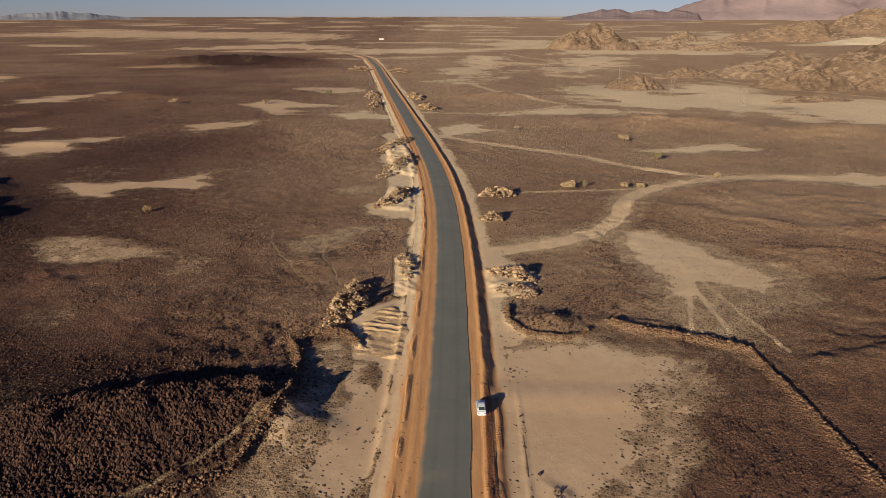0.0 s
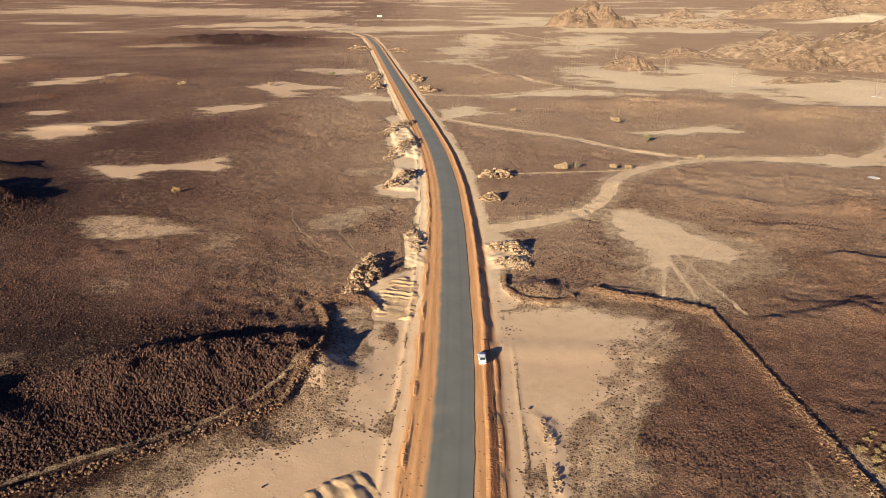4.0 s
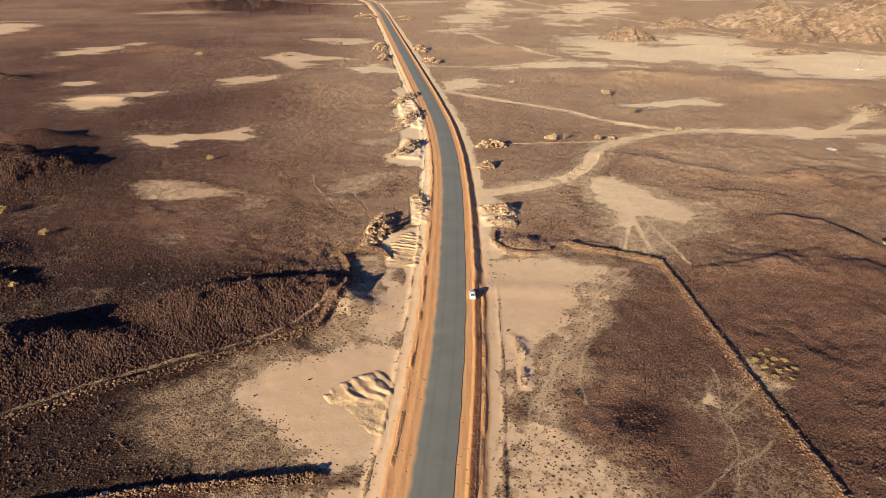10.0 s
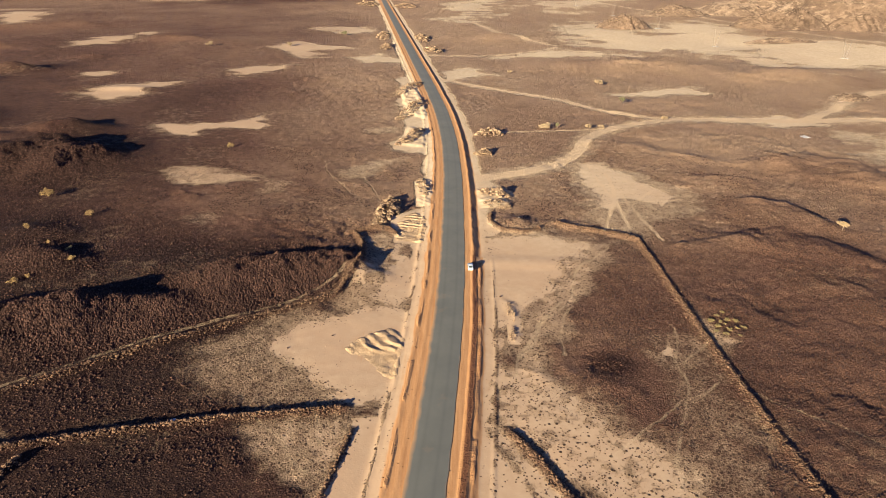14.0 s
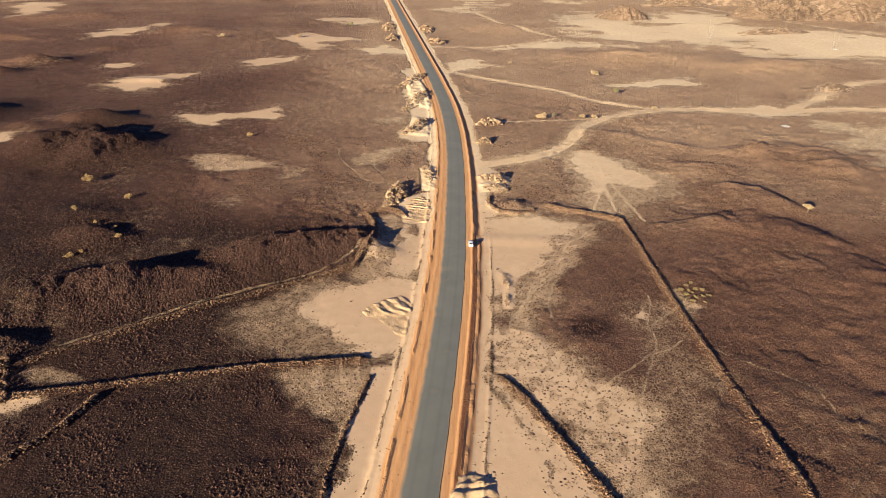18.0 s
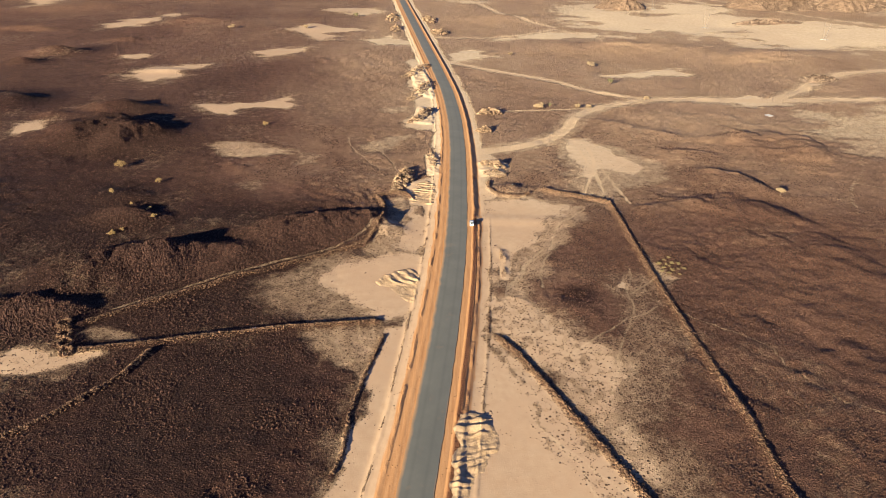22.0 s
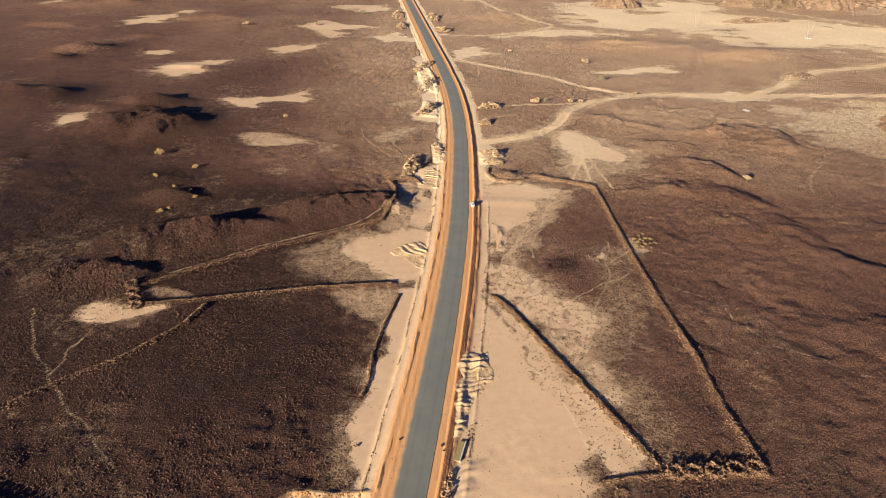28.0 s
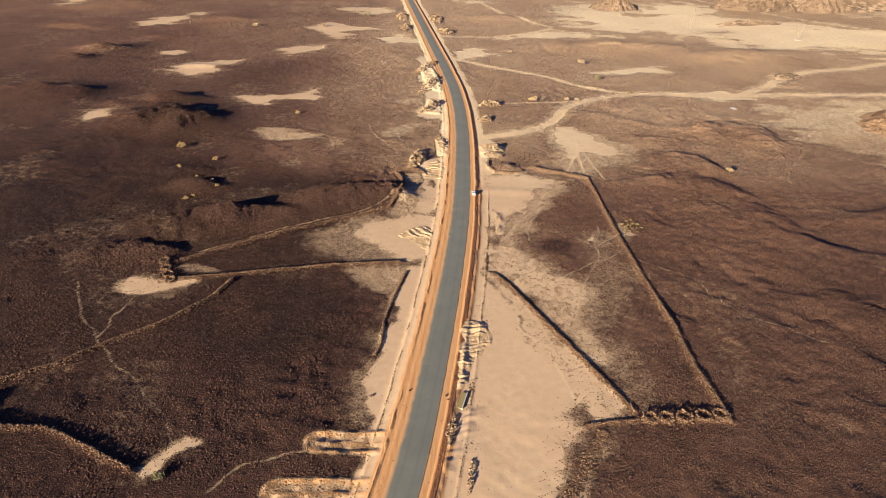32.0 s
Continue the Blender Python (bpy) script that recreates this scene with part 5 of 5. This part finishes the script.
def loft(sections, bevel=0.0):
    """A closed body through rings of points."""
    bm = bmesh.new()
    rings = [[bm.verts.new(p) for p in ring] for ring in sections]
    for a, b in zip(rings, rings[1:]):
        for k in range(len(a)):
            bm.faces.new((a[k], a[(k + 1) % len(a)], b[(k + 1) % len(a)], b[k]))
    bm.faces.new(rings[0][::-1])
    bm.faces.new(rings[-1])
    bmesh.ops.recalc_face_normals(bm, faces=bm.faces)
    if bevel:
        bmesh.ops.bevel(bm, geom=bm.edges[:], offset=bevel, segments=2, affect="EDGES", clamp_overlap=True)
    return bm


def box(x0, x1, y0, y1, z0, z1, bevel=0.0):
    return loft([[(x0, y0, z), (x1, y0, z), (x1, y1, z), (x0, y1, z)] for z in (z0, z1)], bevel)


def tube(r, length, segments=20, axis="X", at=(0, 0, 0), r2=None):
    bm = bmesh.new()
    bmesh.ops.create_cone(bm, cap_ends=True, segments=segments, radius1=r, radius2=r if r2 is None else r2, depth=length)
    turn = {"X": Euler((0, radians(90), 0)), "Y": Euler((radians(90), 0, 0)), "Z": Euler((0, 0, 0))}[axis]
    bmesh.ops.transform(bm, matrix=Matrix.Translation(at) @ turn.to_matrix().to_4x4(), verts=bm.verts)
    return bm


def ring(w, z0, z1, y):
    return [(-w, y, z0), (w, y, z0), (w, y, z1), (-w, y, z1)]


def car(x, y, turn):
    ob = thing("car", (x, y, height(x, y) + 0.02), "white four-door saloon car parked on the orange shoulder", "car", turn=turn)
    ob.matrix_world = ob.matrix_world @ Matrix.Scale(0.9, 4)
    hull = [(-2.35, 0.74, 0.34, 0.78), (-2.2, 0.84, 0.26, 0.92), (-1.4, 0.88, 0.24, 0.96), (0.9, 0.88, 0.24, 0.93), (1.9, 0.86, 0.24, 0.82), (2.25, 0.80, 0.28, 0.68), (2.35, 0.70, 0.34, 0.58)]
    body = part("body", loft([ring(w, a, b, yy) for yy, w, a, b in hull], 0.09), WHITE, ob)
    cabin = [(-1.75, 0.70, 0.90, 0.95), (-1.15, 0.66, 0.90, 1.40), (-0.2, 0.65, 0.90, 1.46), (0.35, 0.66, 0.90, 1.42), (1.15, 0.72, 0.88, 0.93)]
    part("cabin", loft([ring(w, a, b, yy) for yy, w, a, b in cabin], 0.03), WHITE, ob)

    def pane(pts, name):
        bm = bmesh.new()
        q = [Vector(p) for p in pts]
        n = (q[1] - q[0]).cross(q[2] - q[0]).normalized()
        n = n if n.dot(q[0] - Vector((0, -0.2, 0.9))) > 0 else -n
        a, b = [bm.verts.new(p - n * 0.02) for p in q], [bm.verts.new(p + n * 0.02) for p in q]
        bm.faces.new(a)
        bm.faces.new(b)
        for k in range(4):
            bm.faces.new((a[k], a[(k + 1) % 4], b[(k + 1) % 4], b[k]))
        bmesh.ops.recalc_face_normals(bm, faces=bm.faces)
        return part(name, bm, GLASS_DARK, ob, "dark tinted glass")
    pane([(-0.60, 1.10, 0.985), (0.60, 1.10, 0.985), (0.57, 0.42, 1.40), (-0.57, 0.42, 1.40)], "windscreen")
    pane([(0.58, -1.70, 1.02), (-0.58, -1.70, 1.02), (-0.57, -1.20, 1.39), (0.57, -1.20, 1.39)], "rear_window")
    for k in (-1, 1):
        for y0, y1 in ((-1.05, -0.25), (-0.15, 0.55)):
            pane([(k * 0.725, y0, 1.0), (k * 0.725, y1, 1.0), (k * 0.69, y1 - 0.1, 1.34), (k * 0.69, y0 + 0.08, 1.34)], "side_window")
        part("wing_mirror", box(k * 0.98 - 0.09, k * 0.98 + 0.09, 0.72, 0.84, 0.95, 1.08, 0.03), WHITE, ob)
        part("headlight", box(k * 0.58 - 0.17, k * 0.58 + 0.17, 2.20, 2.31, 0.56, 0.70, 0.03), LAMP_CLEAR, ob)
        part("tail_light", box(k * 0.62 - 0.15, k * 0.62 + 0.15, -2.38, -2.25, 0.62, 0.80, 0.03), LAMP_RED, ob)
        for yy in (-1.38, 1.42):
            w = part("wheel", tube(0.33, 0.22, 24, "X", (k * 0.80, yy, 0.33)), RUBBER, ob, "black tyre")
            rim = tube(0.20, 0.02, 20, "X", (k * 0.915, yy, 0.33))
            part("rim", rim, STEEL, w, "grey metal rim")
    part("front_bumper", box(-0.78, 0.78, 2.24, 2.40, 0.30, 0.50, 0.05), WHITE, ob)
    part("rear_bumper", box(-0.80, 0.80, -2.42, -2.28, 0.32, 0.56, 0.05), WHITE, ob)
    part("grille", box(-0.38, 0.38, 2.30, 2.36, 0.54, 0.66, 0.02), BLACK, ob)
    return ob


car(5.75, 95.8, 1.5)


# ---- trees and bushes ----
BARK = paint("dry_bark", (0.16, 0.11, 0.075), 0.9, 0, 0.35, 6)


def leaf_material(name, a, b2):
    m, n, l, b = material(name, 0.8)
    q = Nodes(m)
    g = n.new("ShaderNodeNewGeometry")
    l.new(q.mix(g.outputs["Random Per Island"], a, b2), b.inputs["Base Color"])
    return m


DRYLEAF = leaf_material("dry_yellow_leaf", (0.24, 0.155, 0.055), (0.40, 0.27, 0.11))
TANLEAF = leaf_material("tan_leaf", (0.24, 0.165, 0.09), (0.38, 0.28, 0.16))
OLIVELEAF = leaf_material("olive_scrub_leaf", (0.17, 0.125, 0.05), (0.27, 0.20, 0.085))
GREENLEAF = leaf_material("dusty_green_leaf", (0.10, 0.095, 0.045), (0.20, 0.18, 0.08))


def crown_mesh(name, w, h, z0, mat, seed, count=420, flat_top=False):
    """Many small leaf sprays in an uneven crown with gaps."""
    r = np.random.default_rng(seed)
    lobes = [(r.uniform(-0.32, 0.32) * w, r.uniform(-0.32, 0.32) * w, z0 + h * r.uniform(0.3, 0.75), r.uniform(0.16, 0.28) * w) for _ in range(9)]
    lobe = np.array(lobes)[r.integers(0, len(lobes), count)]

    def ways():
        d = r.normal(size=(count, 3))
        return d / np.linalg.norm(d, axis=1)[:, None]
    p = lobe[:, :3] + ways() * (lobe[:, 3] * r.random(count) ** 0.4)[:, None] * np.array([1, 1, h / w * (0.8 if flat_top else 1.3)])
    p[:, 2] = np.maximum(p[:, 2], z0 * 0.9 + 0.05)
    a, b, sz = ways(), ways(), w * r.uniform(0.035, 0.075, count)[:, None]
    v = np.stack([p + a * sz, p - a * sz * 0.6 + b * sz * 0.7, p - a * sz * 0.5 - b * sz * 0.7, p + np.cross(a, b) * sz * 0.5], 1).reshape(-1, 3)
    f = np.array([(0, 1, 2), (0, 1, 3), (1, 2, 3), (2, 0, 3)])[None] + 4 * np.arange(count)[:, None, None]
    return fast_mesh(name, v, f.reshape(-1, 3), mat)


def limb(bm, a, b, r0, r1):
    d = Vector(b) - Vector(a)
    m = Matrix.Translation((Vector(a) + Vector(b)) / 2) @ d.to_track_quat("Z", "Y").to_matrix().to_4x4()
    bmesh.ops.create_cone(bm, cap_ends=True, segments=7, radius1=r0, radius2=r1, depth=d.length, matrix=m)


def tree(x, y, w, h, trunk, mat, label, seed, name="bush", category="bush", flat_top=False):
    r = np.random.default_rng(seed)
    ob = thing(name, (x, y, height(x, y) - 0.05), label, category, "dry bushes of the plain")
    bm = bmesh.new()
    fork = (r.normal() * 0.1, r.normal() * 0.1, trunk)
    limb(bm, (0, 0, 0), fork, w * 0.035 + 0.03, w * 0.025 + 0.02)
    for k in range(6):
        a = 6.283 * k / 6 + r.random()
        limb(bm, fork, (fork[0] + math.cos(a) * w * 0.3, fork[1] + math.sin(a) * w * 0.3, trunk + (h - trunk) * r.uniform(0.4, 0.75)), w * 0.02 + 0.015, 0.015)
    part("trunk", bm, BARK, ob)
    crown = new("crown", crown_mesh("crown", w, h - trunk, trunk, mat, seed, flat_top=flat_top))
    crown.parent = ob
    tagged(crown, kind="stuff")


DRY = "dry yellowish bush on dark gravel casting a long shadow"
for k, (x, y, w, h, trunk, mat, label) in enumerate([
    (-152.4, 145, 4.8, 3.2, 0.5, DRYLEAF, "rounded dry yellow bush on dark gravel"), (-128.2, 128.5, 3.0, 2.2, 0.3, DRYLEAF, DRY), (-140.5, 112.8, 2.8, 2.0, 0.3, DRYLEAF, DRY),
    (-129, 104.5, 2.0, 1.3, 0.2, DRYLEAF, "small dry yellow shrub"), (-120.5, 100.7, 2.0, 1.3, 0.2, DRYLEAF, "small dry yellow shrub"), (-115, 92.6, 2.4, 1.4, 0.2, DRYLEAF, "small dry yellow shrub"),
    (-125.3, 80.1, 3.0, 1.4, 0.2, DRYLEAF, "low spreading dry shrub"), (-122.8, 83, 2.2, 1.3, 0.2, DRYLEAF, "small dry yellow shrub"), (-104.6, 210.6, 3.4, 2.6, 0.5, DRYLEAF, DRY),
    (103.2, 322, 5.0, 4.4, 1.0, GREENLEAF, "dusty green acacia beside pale sand"), (48.5, 259.5, 7.5, 3.2, 0.3, TANLEAF, "wide tan bush beside the track"), (55, 260, 3.0, 3.4, 0.6, GREENLEAF, "dark green bush beside the track"),
    (72, 262, 4.5, 3.2, 0.4, TANLEAF, "tan bush where the tracks meet"), (79, 263, 3.5, 2.0, 0.3, TANLEAF, "low tan bush where the tracks meet"), (100, 377, 6.0, 4.0, 0.8, TANLEAF, "tan thorn bush on brown gravel"),
    (119, 285, 4.0, 2.8, 0.4, TANLEAF, "pale bush beside the track"), (-71.4, -77, 3.4, 1.6, 0.2, GREENLEAF, "low dark green bush at a wall's end"), (-215, 502, 7.0, 4.0, 0.8, TANLEAF, "tan thorn bush on dark gravel"),
    (-112, 592, 7.0, 4.0, 0.8, GREENLEAF, "dark thorn bush on the plain"), (-147, 512, 7.0, 3.5, 0.6, TANLEAF, "low tan thorn bush"), (41, 413, 4.0, 2.5, 0.4, TANLEAF, "small tan thorn bush"),
    *[(73.5 + 4.5 * math.cos(k * 2.4) * math.sqrt(k / 14), 68.5 + 7 * math.sin(k * 2.4) * math.sqrt(k / 14), 1.2 + 0.22 * (k % 5), 0.6, 0.1, OLIVELEAF, "low yellow green shrub beside the wall") for k in range(14)],
]):
    tree(x, y, w, h, trunk, mat, label, 600 + k)
tree(138.6, 132.6, 5.2, 3.6, 1.6, TANLEAF, "umbrella-shaped tan acacia tree on brown gravel", 650, "acacia_tree", "tree", True)


# ---- power line ----
POLEWOOD = paint("pale_pole", (0.21, 0.175, 0.14), 0.8, 0, 0.2, 4)
CONCRETE = paint("pale_concrete", (0.58, 0.52, 0.44), 0.9, 0, 0.2, 0.8)
CERAMIC = paint("insulator", (0.30, 0.20, 0.15), 0.3)


def power_pole():
    ob = thing("power_pole", (250.5, 571, height(250.5, 571) - 0.3), "pair of tall pale leaning poles on a white pad", "power pole", "poles of the power line", turn=-38)
    for k in (-1, 1):
        bm = bmesh.new()
        limb(bm, (0.5 * k, 0, 0), (2.4 * k, 0, 14.6), 0.2, 0.12)
        leg = part("pole", bm, POLEWOOD, ob)
        part("insulator", tube(0.14, 0.7, 10, "Z", (2.4 * k, 0, 14.9), 0.08), CERAMIC, leg)
    part("stay", box(-2.2, 2.2, -0.05, 0.05, 12.0, 12.12, 0.01), POLEWOOD, ob)
    part("footing", box(-3.2, 3.2, -2.0, 2.0, -0.4, 0.45, 0.1), CONCRETE, ob)
    return ob


pole = power_pole()
for x, y in [(342, 511), (226, 684), (204, 815), (172, 910), (148, 1055)]:
    copy_thing(pole, pose(x, y, height(x, y) - 0.3, 0, 0, -38))


# ---- small things ----
OLIVE = paint("olive_slab", (0.26, 0.21, 0.09), 0.85, 0, 0.2, 1.5)
culvert = thing("culvert", (1.2, -45.5, height(1.2, -45.5)), "olive culvert slab with a pale rim beside the road", "culvert", turn=-13)
part("slab", box(-0.7, 0.7, -3.2, 3.2, -0.4, 0.35, 0.05), OLIVE, culvert, "olive stained slab")
part("rim", box(0.72, 1.0, -3.4, 3.4, -0.4, 0.55, 0.05), CONCRETE, culvert, "pale concrete rim")
BLOCK = paint("white_block", (0.66, 0.63, 0.58), 0.8)
for x, y, a, b, c, label in [(23.5, 133, 0.4, 0.25, 0.22, "small white block on the stony mound"), (-57.5, 24.8, 0.6, 0.4, 0.35, "small white stone beside the wall"), (184, 256, 3.0, 2.0, 0.14, "flat white slab on pale ground")]:
    block = thing("white_block", (x, y, height(x, y)), label, "stone", turn=20)
    part("block", box(-a, a, -b, b, -0.1, c, 0.06), BLOCK, block)
ROADROCKS = rock_meshes(BASALT, "loose_stone")
for k, (x, y, size) in enumerate([(-24, -44.8, 0.9), (-13.6, -43, 0.7), (-3.2, -44.5, 0.8), (-2.6, -46, 0.6), (12, 111, 0.5), (14, 80, 0.6), (12.5, 95, 0.5), (-15, 90, 0.5), (-30, 58, 0.6), (-40, 52, 0.6)]):
    rock = new("loose_stone", ROADROCKS[k % 8])
    rock.matrix_world = pose(x, y, height(x, y) + size * 0.15, 0, 0, k * 70) @ Matrix.Diagonal((size, size, size, 1))
    tagged(rock, "single dark stone lying on the sand", "stone", "loose stones")


# ---- the far building ----
def far_building(x, y):
    ob = thing("house", (x, y, height(x, y) - 0.5), "small white flat-roofed building far off on the plain", "house", turn=12)
    wall = part("wall", box(-6, 6, -4, 4, 0, 3.4), BLOCK, ob)
    part("roof", box(-6.3, 6.3, -4.3, 4.3, 3.4, 3.8, 0.1), CONCRETE, ob)
    part("door", box(-0.6, 0.6, -4.08, -4.0, 0.5, 2.6), OLIVE, ob)
    for k in (-4.5, -2.4, 2.4, 4.5):
        part("window", box(k - 0.5, k + 0.5, -4.08, -4.0, 1.5, 2.6), GLASS_DARK, ob)


far_building(-200, 1870)
